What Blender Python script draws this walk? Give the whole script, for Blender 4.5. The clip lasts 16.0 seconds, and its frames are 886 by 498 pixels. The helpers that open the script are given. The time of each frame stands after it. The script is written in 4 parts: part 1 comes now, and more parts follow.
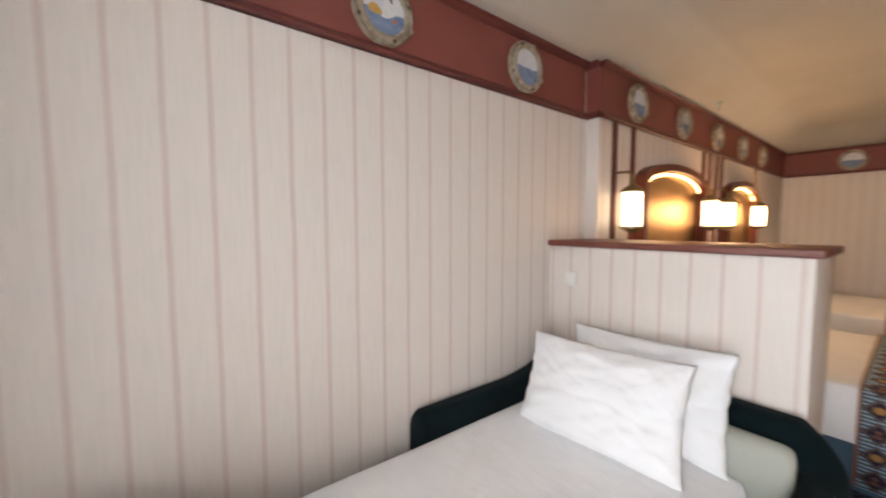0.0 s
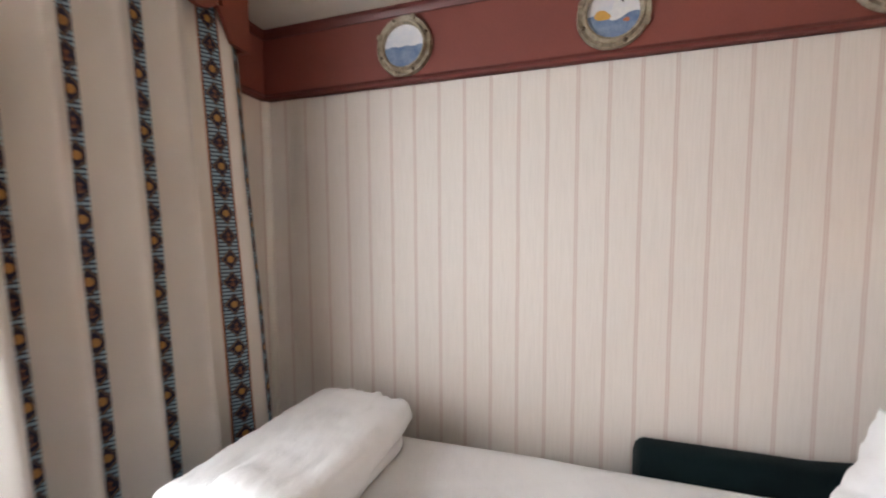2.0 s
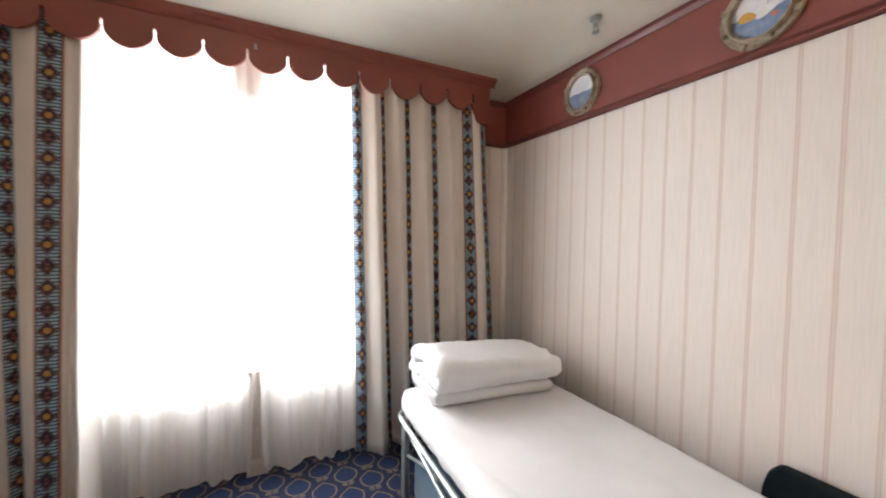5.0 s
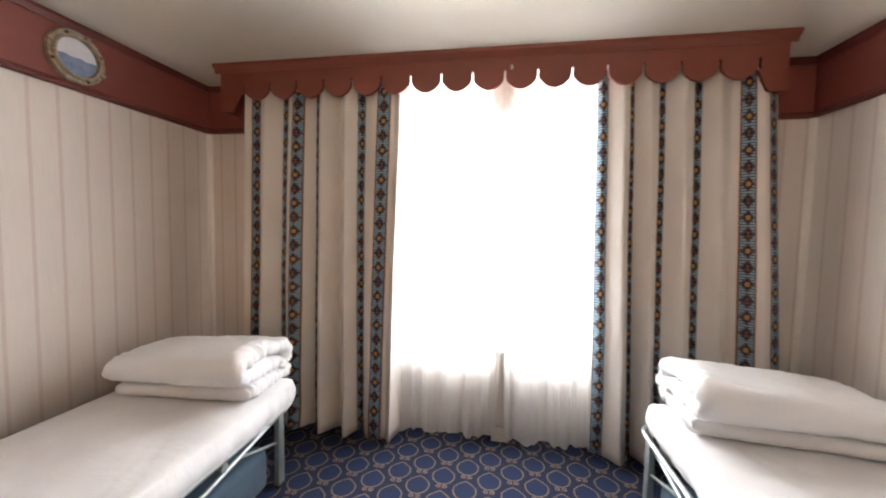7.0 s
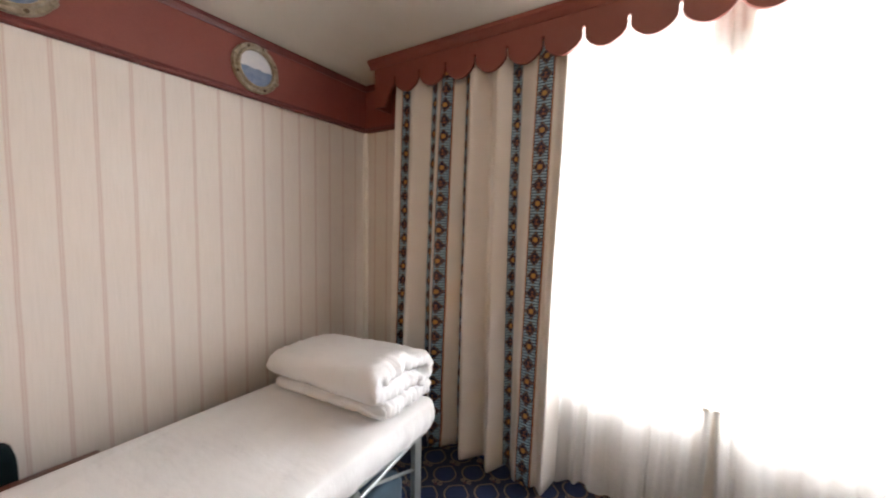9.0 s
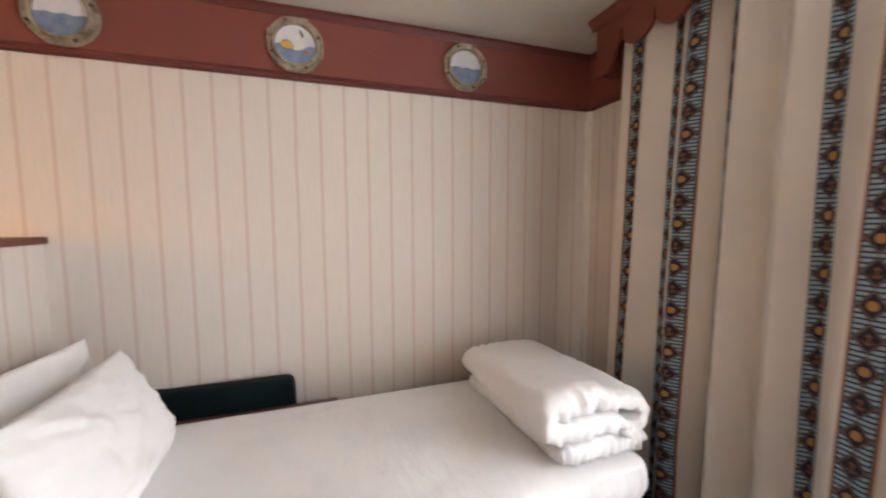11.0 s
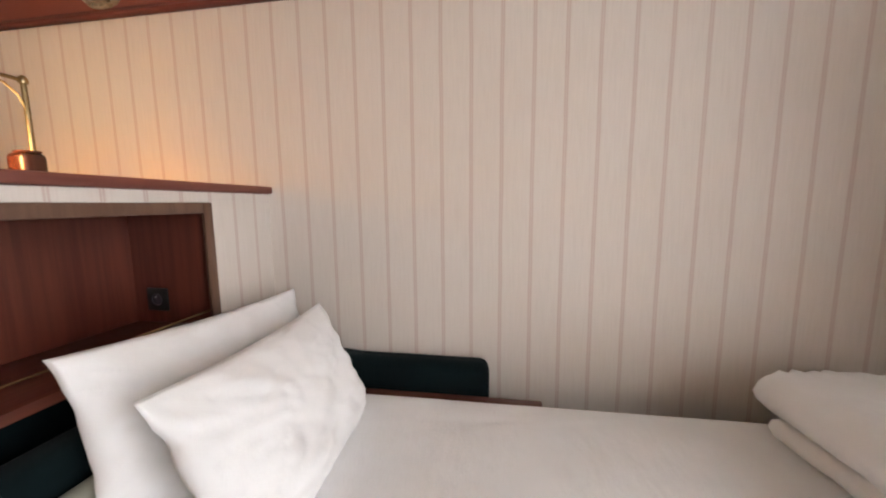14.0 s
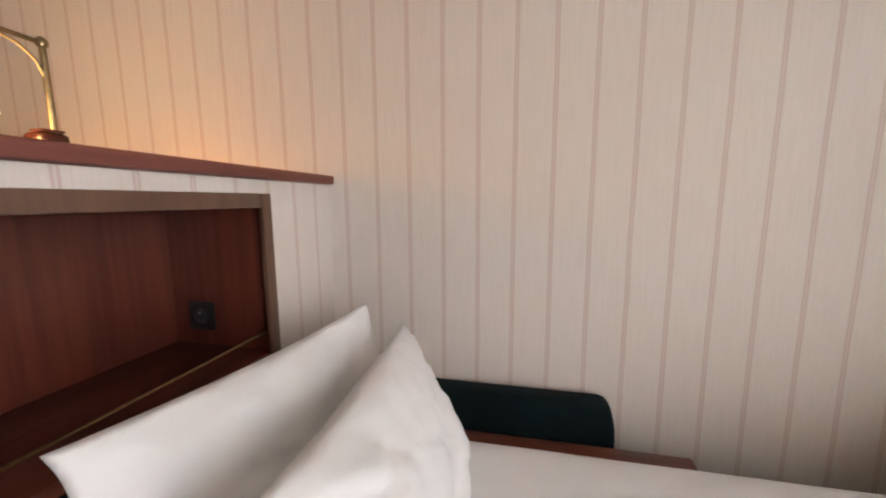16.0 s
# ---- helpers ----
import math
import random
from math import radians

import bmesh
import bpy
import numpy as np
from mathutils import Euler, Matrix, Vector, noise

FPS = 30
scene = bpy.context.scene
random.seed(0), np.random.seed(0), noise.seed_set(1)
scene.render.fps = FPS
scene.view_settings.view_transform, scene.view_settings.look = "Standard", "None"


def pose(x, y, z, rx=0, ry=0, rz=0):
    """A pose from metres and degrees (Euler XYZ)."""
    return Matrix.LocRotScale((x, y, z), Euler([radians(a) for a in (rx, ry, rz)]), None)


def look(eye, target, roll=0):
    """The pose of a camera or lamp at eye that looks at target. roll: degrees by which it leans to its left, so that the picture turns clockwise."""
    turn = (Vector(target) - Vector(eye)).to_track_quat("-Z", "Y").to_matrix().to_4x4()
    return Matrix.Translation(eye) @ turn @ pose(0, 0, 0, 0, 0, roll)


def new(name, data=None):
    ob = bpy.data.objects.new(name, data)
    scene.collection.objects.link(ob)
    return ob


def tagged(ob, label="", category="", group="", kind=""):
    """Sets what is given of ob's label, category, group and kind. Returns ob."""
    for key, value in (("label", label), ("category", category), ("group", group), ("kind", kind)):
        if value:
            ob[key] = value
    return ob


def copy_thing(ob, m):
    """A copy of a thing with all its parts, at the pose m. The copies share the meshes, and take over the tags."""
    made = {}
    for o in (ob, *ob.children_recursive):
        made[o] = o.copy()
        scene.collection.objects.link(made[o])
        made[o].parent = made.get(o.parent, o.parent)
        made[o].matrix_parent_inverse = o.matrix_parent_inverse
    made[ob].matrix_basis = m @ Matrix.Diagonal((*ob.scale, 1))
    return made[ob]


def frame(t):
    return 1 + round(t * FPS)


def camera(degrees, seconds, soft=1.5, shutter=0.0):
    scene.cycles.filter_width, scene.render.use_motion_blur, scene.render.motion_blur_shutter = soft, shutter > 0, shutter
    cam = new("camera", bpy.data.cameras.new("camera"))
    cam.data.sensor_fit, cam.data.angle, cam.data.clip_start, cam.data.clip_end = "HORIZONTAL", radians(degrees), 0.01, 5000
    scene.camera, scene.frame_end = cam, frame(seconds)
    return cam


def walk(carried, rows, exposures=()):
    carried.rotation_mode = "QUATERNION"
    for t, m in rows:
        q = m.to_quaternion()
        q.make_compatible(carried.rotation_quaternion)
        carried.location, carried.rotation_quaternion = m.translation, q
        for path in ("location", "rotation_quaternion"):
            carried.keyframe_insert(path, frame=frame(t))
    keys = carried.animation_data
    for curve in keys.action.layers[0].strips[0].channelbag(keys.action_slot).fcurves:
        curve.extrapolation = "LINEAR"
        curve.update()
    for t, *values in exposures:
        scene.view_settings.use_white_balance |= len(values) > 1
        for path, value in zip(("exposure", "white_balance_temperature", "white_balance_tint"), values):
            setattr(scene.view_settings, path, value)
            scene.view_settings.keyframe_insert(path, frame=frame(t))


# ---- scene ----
cam = camera(102.0, 16.0, 2.0, 0.5)
PATH = [
    (0, (3.054, -0.928, 1.401), (4.651, -2.125, 1.271), -0.08),
    (0.5, (2.960, -0.996, 1.418), (4.805, -1.757, 1.294), -0.01),
    (1, (2.941, -1.095, 1.429), (4.902, -1.467, 1.302), -0.14),
    (1.5, (2.908, -1.220, 1.428), (4.901, -1.100, 1.311), -0.26),
    (2, (2.817, -1.377, 1.434), (4.733, -0.818, 1.304), -0.32),
    (2.5, (2.745, -1.552, 1.436), (4.554, -0.706, 1.316), -0.07),
    (3, (2.715, -1.720, 1.410), (4.401, -0.649, 1.306), 0.30),
    (3.5, (2.672, -1.902, 1.388), (4.163, -0.572, 1.302), 0.55),
    (6, (2.746, -2.408, 1.394), (2.966, -0.423, 1.290), 0.76),
    (6.5, (2.689, -2.390, 1.382), (2.514, -0.401, 1.264), 0.84),
    (7, (2.611, -2.382, 1.398), (2.294, -0.410, 1.282), 1.05),
    (7.5, (2.497, -2.305, 1.407), (2.019, -0.368, 1.276), 1.26),
    (8, (2.411, -2.246, 1.416), (1.793, -0.349, 1.283), 1.37),
    (10.5, (2.461, -1.624, 1.378), (0.691, -0.706, 1.219), -0.11),
    (11, (2.399, -1.604, 1.379), (0.502, -0.992, 1.220), -0.25),
    (11.5, (2.354, -1.568, 1.394), (0.389, -1.237, 1.218), -0.25),
    (12, (2.344, -1.559, 1.391), (0.357, -1.529, 1.170), -0.50),
    (12.5, (2.307, -1.602, 1.372), (0.335, -1.808, 1.109), -0.10),
    (13, (2.153, -1.615, 1.316), (0.191, -1.916, 1.068), -0.53),
    (13.5, (2.030, -1.670, 1.283), (0.068, -1.979, 1.042), -0.68),
    (14, (1.899, -1.733, 1.241), (-0.058, -2.055, 0.988), -0.55),
    (14.5, (1.788, -1.783, 1.228), (-0.167, -2.131, 0.992), -0.45),
    (15, (1.724, -1.862, 1.229), (-0.231, -2.217, 1.000), -0.32),
    (15.5, (1.668, -1.968, 1.224), (-0.280, -2.346, 0.972), -0.48),
    (16, (1.649, -2.069, 1.232), (-0.289, -2.483, 0.961), -0.32),
]
walk(cam, [(t, look(e, g, r)) for t, e, g, r in PATH], [(0, -0.10, 6400, 12), (1.5, 0.02, 6380, 12), (3.5, 0.06, 6420, 12), (7, 0.23, 6620, 13), (10.5, 0.17, 6620, 13), (12.5, 0.15, 6750, 14), (13.5, 0.10, 6720, 14), (16, 0.0, 6700, 14)])

XL, XR = 0.466, 4.347          # side walls
ZF, ZT = 2.056, 2.385          # frieze bottom and top
ZC = 2.62                      # ceiling
YB = -7.8                      # far end of the room
XMID = 0.5 * (XL + XR)

# ---- world and lights ----
world = bpy.data.worlds.new("daylight")
scene.world = world
world.use_nodes = True
wn = world.node_tree.nodes
sky = wn.new("ShaderNodeTexSky")
sky.sky_type = "NISHITA"
sky.sun_disc = False
sky.sun_elevation = radians(30)
sky.sun_rotation = radians(-32)
world.node_tree.links.new(sky.outputs[0], wn["Background"].inputs[0])
wn["Background"].inputs[1].default_value = 0.12


def area(name, m, sx, sy, watts, colour):
    d = bpy.data.lights.new(name, "AREA")
    d.shape, d.size, d.size_y, d.energy, d.color = "RECTANGLE", sx, sy, watts, colour
    ob = new(name, d)
    ob.matrix_world = m
    return ob


def bulb(name, at, watts, colour, radius=0.05):
    d = bpy.data.lights.new(name, "POINT")
    d.energy, d.color, d.shadow_soft_size = watts, colour, radius
    ob = new(name, d)
    ob.location = at
    return ob


WARM = (1.0, 0.62, 0.30)
sd = bpy.data.lights.new("sun", "SUN")
sd.energy, sd.angle, sd.color = 0.9, radians(10), (1.0, 0.96, 0.90)
sun = new("sun", sd)
sun.matrix_world = look((0, 0, 0), (0.47, -0.74, -0.50))
area("window_daylight", look((2.59, 0.14, 1.44), (2.59, -2.0, 1.44)), 1.34, 1.84, 128, (0.93, 0.97, 1.0))
bulb("lamp_bulb", (1.02, -3.50, 1.46), 8, (1.0, 0.50, 0.18))


# ---- materials ----
class Mat:
    def __init__(self, name, rough=0.6, metal=0.0):
        self.m = bpy.data.materials.new(name)
        self.m.use_nodes = True
        self.t = self.m.node_tree
        self.b = self.t.nodes["Principled BSDF"]
        self.b.inputs["Roughness"].default_value = rough
        self.b.inputs["Metallic"].default_value = metal

    def n(self, kind, **sets):
        node = self.t.nodes.new("ShaderNode" + kind)
        for k, v in sets.items():
            if k == "op":
                node.operation = v
            elif k == "dims":
                node.noise_dimensions = v
        return node

    def put(self, a, b):
        if isinstance(a, bpy.types.NodeSocket):
            self.t.links.new(a, b)
        else:
            b.default_value = a

    def math(self, op, a, b=0.0, c=0.0):
        node = self.n("Math", op=op)
        for s, v in zip(node.inputs, (a, b, c)):
            self.put(v, s)
        return node.outputs[0]

    def pos(self):
        geo = self.n("NewGeometry")
        sep = self.n("SeparateXYZ")
        self.put(geo.outputs["Position"], sep.inputs[0])
        return geo.outputs["Position"], sep.outputs

    def vec(self, x, y, z):
        node = self.n("CombineXYZ")
        for s, v in zip(node.inputs, (x, y, z)):
            self.put(v, s)
        return node.outputs[0]

    def noise(self, vec, scale, detail=4.0, rough=0.55):
        node = self.n("TexNoise")
        self.put(vec, node.inputs["Vector"])
        node.inputs["Scale"].default_value = scale
        node.inputs["Detail"].default_value = detail
        node.inputs["Roughness"].default_value = rough
        return node.outputs["Fac"]

    def mix(self, fac, a, b):
        node = self.n("Mix")
        node.data_type = "RGBA"
        self.put(fac, node.inputs[0])
        self.put((*a, 1) if isinstance(a, tuple) else a, node.inputs[6])
        self.put((*b, 1) if isinstance(b, tuple) else b, node.inputs[7])
        return node.outputs[2]

    def step(self, v, lo, hi):
        node = self.n("MapRange")
        node.interpolation_type = "SMOOTHSTEP"
        self.put(v, node.inputs[0])
        node.inputs[1].default_value, node.inputs[2].default_value = lo, hi
        return node.outputs[0]

    def colour(self, c):
        self.put((*c, 1) if isinstance(c, tuple) else c, self.b.inputs["Base Color"])

    def bump(self, h, strength=0.3, dist=0.002):
        node = self.n("Bump")
        self.put(h, node.inputs["Height"])
        node.inputs["Strength"].default_value = strength
        node.inputs["Distance"].default_value = dist
        self.t.links.new(node.outputs[0], self.b.inputs["Normal"])


def mottled(name, a, b, scale, rough=0.6, metal=0.0, bump=0.2, dist=0.002, fine=60.0):
    """A surface that varies at two scales between two near colours."""
    k = Mat(name, rough, metal)
    p, _ = k.pos()
    f = k.math("ADD", k.math("MULTIPLY", k.noise(p, scale), 0.65), k.math("MULTIPLY", k.noise(p, fine), 0.35))
    k.colour(k.mix(k.step(f, 0.3, 0.7), a, b))
    k.bump(k.noise(p, fine), bump, dist)
    return k.m


def wallpaper(name, axis, anchor, pitch=0.1145):
    """Cream paper with pairs of thin pink pinstripes and fine vertical slubs."""
    k = Mat(name, 0.58)
    p, s = k.pos()
    c = s[axis]
    wob = k.math("MULTIPLY", k.math("SUBTRACT", k.noise(k.vec(k.math("MULTIPLY", c, 3.0), 0.0, k.math("MULTIPLY", s[2], 1.5)), 2.0, 1.0), 0.5), 0.006)
    u = k.math("DIVIDE", k.math("ADD", k.math("SUBTRACT", c, anchor), wob), pitch)
    f = k.math("MULTIPLY", k.math("ABSOLUTE", k.math("SUBTRACT", k.math("FRACT", k.math("ADD", u, 0.5)), 0.5)), pitch)
    line = k.math("SUBTRACT", 1.0, k.step(k.math("ABSOLUTE", k.math("SUBTRACT", f, 0.0040)), 0.0012, 0.0034))
    halo = k.math("SUBTRACT", 1.0, k.step(f, 0.006, 0.010))
    slub = k.noise(k.vec(k.math("MULTIPLY", s[0], 260.0), k.math("MULTIPLY", s[1], 260.0), k.math("MULTIPLY", s[2], 7.0)), 1.0, 3.0)
    big = k.noise(p, 1.3, 2.0)
    base = k.mix(k.step(slub, 0.35, 0.75), (0.735, 0.672, 0.622), (0.675, 0.612, 0.562))
    base = k.mix(k.math("MULTIPLY", k.step(big, 0.35, 0.7), 0.35), base, (0.68, 0.60, 0.54))
    base = k.mix(k.math("MULTIPLY", halo, 0.16), base, (0.50, 0.41, 0.37))
    k.colour(k.mix(k.math("MULTIPLY", line, 0.42), base, (0.50, 0.285, 0.255)))
    k.bump(slub, 0.12, 0.001)
    return k.m


def carpet_material():
    """Navy pile with columns of gold-ringed drops, each shifted by half, and small gold buds under them."""
    k = Mat("carpet", 0.95)
    p, s = k.pos()
    ax, ay = 0.256, 0.190

    def cell(ox, oy):
        fx = k.math("MULTIPLY", k.math("SUBTRACT", k.math("FRACT", k.math("ADD", k.math("DIVIDE", s[0], ax), ox)), 0.5), ax)
        fy = k.math("MULTIPLY", k.math("SUBTRACT", k.math("FRACT", k.math("ADD", k.math("DIVIDE", s[1], ay), oy)), 0.5), ay)
        return fx, fy

    def dist(fx, fy, sx, sy):
        return k.math("SQRT", k.math("ADD", k.math("POWER", k.math("DIVIDE", fx, sx), 2.0), k.math("POWER", k.math("DIVIDE", fy, sy), 2.0)))

    def drop(fx, fy):
        """An oval drawn out to a point on its far side."""
        out = k.math("ADD", k.math("ABSOLUTE", fx), k.math("MULTIPLY", k.math("MAXIMUM", k.math("SUBTRACT", fy, 0.025), 0.0), 0.55))
        up = k.math("SUBTRACT", fy, k.math("MULTIPLY", k.math("MAXIMUM", fy, 0.0), 0.24))
        return dist(out, up, 0.061, 0.063)

    a, b = cell(0.406, 0.884), cell(0.906, 0.384)
    d = k.math("MINIMUM", drop(*a), drop(*b))
    ring = k.math("SUBTRACT", 1.0, k.step(k.math("ABSOLUTE", k.math("SUBTRACT", d, 1.0)), 0.03, 0.09))
    # a pair of ringed buds and a dark heart under each oval
    fl = hd = None
    for ox, oy in ((0.406, 0.884 + 0.080 / ay), (0.906, 0.384 + 0.080 / ay)):
        cx, cy = cell(ox, oy)
        f1 = dist(k.math("SUBTRACT", k.math("ABSOLUTE", cx), 0.018), cy, 0.012, 0.012)
        h1 = dist(cx, k.math("ADD", cy, 0.014), 0.011, 0.011)
        fl = f1 if fl is None else k.math("MINIMUM", fl, f1)
        hd = h1 if hd is None else k.math("MINIMUM", hd, h1)
    rings = k.math("SUBTRACT", 1.0, k.step(k.math("ABSOLUTE", k.math("SUBTRACT", fl, 0.8)), 0.2, 0.45))
    heart = k.math("SUBTRACT", 1.0, k.step(hd, 0.7, 1.1))
    nz = k.noise(p, 240.0, 2.0)
    worn = k.noise(p, 5.0, 3.0)
    base = k.mix(k.step(d, 0.8, 0.9), (0.0065, 0.017, 0.062), (0.0060, 0.0105, 0.036))
    base = k.mix(k.math("MULTIPLY", k.step(worn, 0.3, 0.7), 0.3), base, (0.012, 0.024, 0.060))
    base = k.mix(k.math("MULTIPLY", heart, 0.8), base, (0.06, 0.018, 0.024))
    gold = k.math("MAXIMUM", ring, rings)
    col = k.mix(k.math("MULTIPLY", gold, k.step(nz, 0.15, 0.6)), base, (0.21, 0.155, 0.105))
    k.colour(col)
    k.bump(nz, 0.6, 0.004)
    return k.m


def wood(name, a, b, axis=0, rough=0.35):
    k = Mat(name, rough)
    p, s = k.pos()
    sc = [38.0, 38.0, 38.0]
    sc[axis] = 1.6
    v = k.vec(*[k.math("MULTIPLY", s[i], sc[i]) for i in range(3)])
    g = k.noise(v, 1.0, 5.0, 0.6)
    k.colour(k.mix(k.step(g, 0.3, 0.72), a, b))
    k.bump(g, 0.15, 0.001)
    return k.m


def cloth(name, a, b, weave=900.0, rough=0.85, sheen=0.0, wrinkle=0.0):
    k = Mat(name, rough)
    p, s = k.pos()
    k.colour(k.mix(k.step(k.noise(p, 4.0), 0.35, 0.7), a, b))
    h = k.noise(p, weave, 1.0)
    if wrinkle:
        w = k.noise(k.vec(k.math("MULTIPLY", s[0], 1.0), k.math("MULTIPLY", s[1], 2.2), s[2]), 9.0, 5.0, 0.62)
        h = k.math("ADD", k.math("MULTIPLY", h, 0.03), w)
        k.bump(h, wrinkle, 0.012)
    else:
        k.bump(h, 0.25, 0.001)
    k.b.inputs["Sheen Weight"].default_value = sheen
    return k.m


def band_material():
    """Woven border: pale blue bars, navy diamonds that hold gold discs and small anchors by turns, rust edges."""
    k = Mat("curtain_band", 0.85)
    uv = k.n("UVMap")
    sep = k.n("SeparateXYZ")
    k.put(uv.outputs[0], sep.inputs[0])
    u, v = sep.outputs[0], sep.outputs[1]
    x = k.math("ABSOLUTE", k.math("SUBTRACT", u, 0.5))
    per = 0.0935
    w = k.math("FRACT", k.math("DIVIDE", v, per))
    y = k.math("ABSOLUTE", k.math("SUBTRACT", w, 0.5))
    dia = k.math("ADD", k.math("DIVIDE", x, 0.40), k.math("DIVIDE", y, 0.50))
    # side triangles: level bars
    bars = k.math("FRACT", k.math("ADD", k.math("MULTIPLY", y, 6.0), 0.30))
    side = k.mix(k.step(bars, 0.58, 0.68), (0.30, 0.43, 0.52), (0.020, 0.026, 0.060))
    col = k.mix(k.step(dia, 0.99, 1.03), (0.018, 0.017, 0.040), side)
    edge = k.math("SUBTRACT", 1.0, k.step(k.math("ABSOLUTE", k.math("SUBTRACT", dia, 0.86)), 0.03, 0.07))
    col = k.mix(k.math("MULTIPLY", edge, 0.85), col, (0.30, 0.20, 0.12))
    alt = k.math("GREATER_THAN", k.math("FRACT", k.math("DIVIDE", v, 2 * per)), 0.5)
    r = k.math("SQRT", k.math("ADD", k.math("POWER", x, 2.0), k.math("POWER", y, 2.0)))
    disc = k.math("MULTIPLY", k.math("SUBTRACT", 1.0, k.step(r, 0.13, 0.17)), alt)
    col = k.mix(disc, col, (0.46, 0.23, 0.075))
    # small anchor: shank, stock and curved arms
    sy = k.math("SUBTRACT", w, 0.5)
    shank = k.math("MULTIPLY", k.math("LESS_THAN", x, 0.025), k.math("LESS_THAN", y, 0.17))
    stock = k.math("MULTIPLY", k.math("LESS_THAN", k.math("ABSOLUTE", k.math("SUBTRACT", sy, 0.09)), 0.022), k.math("LESS_THAN", x, 0.09))
    arms = k.math("LESS_THAN", k.math("ABSOLUTE", k.math("SUBTRACT", k.math("ADD", sy, 0.16), k.math("MULTIPLY", k.math("POWER", x, 2.0), 5.0))), 0.025)
    arms = k.math("MULTIPLY", arms, k.math("LESS_THAN", x, 0.14))
    anchor = k.math("MULTIPLY", k.math("MAXIMUM", shank, k.math("MAXIMUM", stock, arms)), k.math("SUBTRACT", 1.0, alt))
    col = k.mix(k.math("MULTIPLY", anchor, 0.8), col, (0.34, 0.13, 0.06))
    col = k.mix(k.step(x, 0.40, 0.41), col, (0.022, 0.026, 0.055))
    col = k.mix(k.step(x, 0.435, 0.45), col, (0.40, 0.165, 0.085))
    k.colour(col)
    p, _ = k.pos()
    k.bump(k.noise(p, 700.0, 1.0), 0.3, 0.001)
    return k.m


def glow(name, colour, strength):
    k = Mat(name, 0.4)
    k.colour(colour)
    k.b.inputs["Emission Color"].default_value = (*colour, 1)
    k.b.inputs["Emission Strength"].default_value = strength
    return k.m


def sheer_material():
    """Thin voile that lets part of the light straight through and scatters the rest."""
    k = Mat("voile", 0.9)
    t = k.t
    tr = k.n("BsdfTransparent")
    tl = k.n("BsdfTranslucent")
    df = k.n("BsdfDiffuse")
    tl.inputs[0].default_value = (0.93, 0.92, 0.90, 1)
    df.inputs[0].default_value = (0.85, 0.84, 0.82, 1)
    m1, m2 = k.n("MixShader"), k.n("MixShader")
    m1.inputs[0].default_value = 0.45
    t.links.new(tl.outputs[0], m1.inputs[1])
    t.links.new(df.outputs[0], m1.inputs[2])
    p, s = k.pos()
    weave = k.step(k.noise(k.vec(k.math("MULTIPLY", s[0], 900.0), 0.0, k.math("MULTIPLY", s[2], 60.0)), 1.0, 2.0), 0.3, 0.7)
    t.links.new(k.math("ADD", k.math("MULTIPLY", weave, 0.12), 0.66), m2.inputs[0])
    t.links.new(tr.outputs[0], m2.inputs[1])
    t.links.new(m1.outputs[0], m2.inputs[2])
    t.links.new(m2.outputs[0], t.nodes["Material Output"].inputs[0])
    return k.m


M_PAPER_R = wallpaper("wallpaper_right", 1, -1.485, 0.1138)
M_PAPER_L = wallpaper("wallpaper_left", 1, -2.087, 0.1165)
M_PAPER_X = wallpaper("wallpaper_across", 0, 3.861, 0.1138)
M_CARPET = carpet_material()
M_CEIL = mottled("ceiling_paint", (0.62, 0.58, 0.515), (0.57, 0.53, 0.465), 2.0, 0.85, 0, 0.15, 0.001, 180)
# gloss paint kept paler than the wallpaper: part of the corner highlight is in the colour
M_BEAD = mottled("glossy_cream_paint", (0.80, 0.75, 0.68), (0.75, 0.70, 0.63), 3.0, 0.25, 0, 0.05, 0.001, 90)
M_RED = mottled("frieze_red_paint", (0.228, 0.062, 0.046), (0.190, 0.050, 0.039), 3.0, 0.55, 0, 0.12, 0.001, 150)
M_REDV = mottled("valance_red_paint", (0.235, 0.062, 0.040), (0.200, 0.052, 0.034), 4.0, 0.5, 0, 0.12, 0.001, 150)
M_TRIM = mottled("red_moulding_paint", (0.150, 0.034, 0.028), (0.120, 0.028, 0.024), 5.0, 0.4, 0, 0.1, 0.001, 90)
M_WOODX = wood("mahogany_across", (0.135, 0.040, 0.024), (0.080, 0.020, 0.013), 0)
M_WOODY = wood("mahogany_along", (0.135, 0.040, 0.024), (0.080, 0.020, 0.013), 1)
M_WOODZ = wood("mahogany_upright", (0.155, 0.040, 0.023), (0.095, 0.022, 0.014), 2)
M_SHELF = wood("shelf_red_wood", (0.215, 0.066, 0.045), (0.150, 0.042, 0.030), 0, 0.5)
M_DARKW = wood("dark_glossy_wood", (0.070, 0.022, 0.014), (0.040, 0.012, 0.008), 2, 0.2)
M_FRAME = wood("niche_frame_wood", (0.150, 0.080, 0.050), (0.110, 0.055, 0.034), 2, 0.45)
M_SHEET = cloth("white_sheet", (0.81, 0.81, 0.82), (0.76, 0.76, 0.77), 1400, 0.85, 0.1, 0.40)
M_PILLOW = cloth("white_pillowcase", (0.83, 0.83, 0.84), (0.79, 0.79, 0.80), 1400, 0.85, 0.1, 0.36)
M_DUVET = cloth("white_duvet_cotton", (0.84, 0.84, 0.85), (0.80, 0.80, 0.81), 1400, 0.8, 0.1, 0.45)
M_VELVET = cloth("dark_teal_velvet", (0.0022, 0.0085, 0.0100), (0.0014, 0.0055, 0.0068), 1200, 0.95, 0.03)
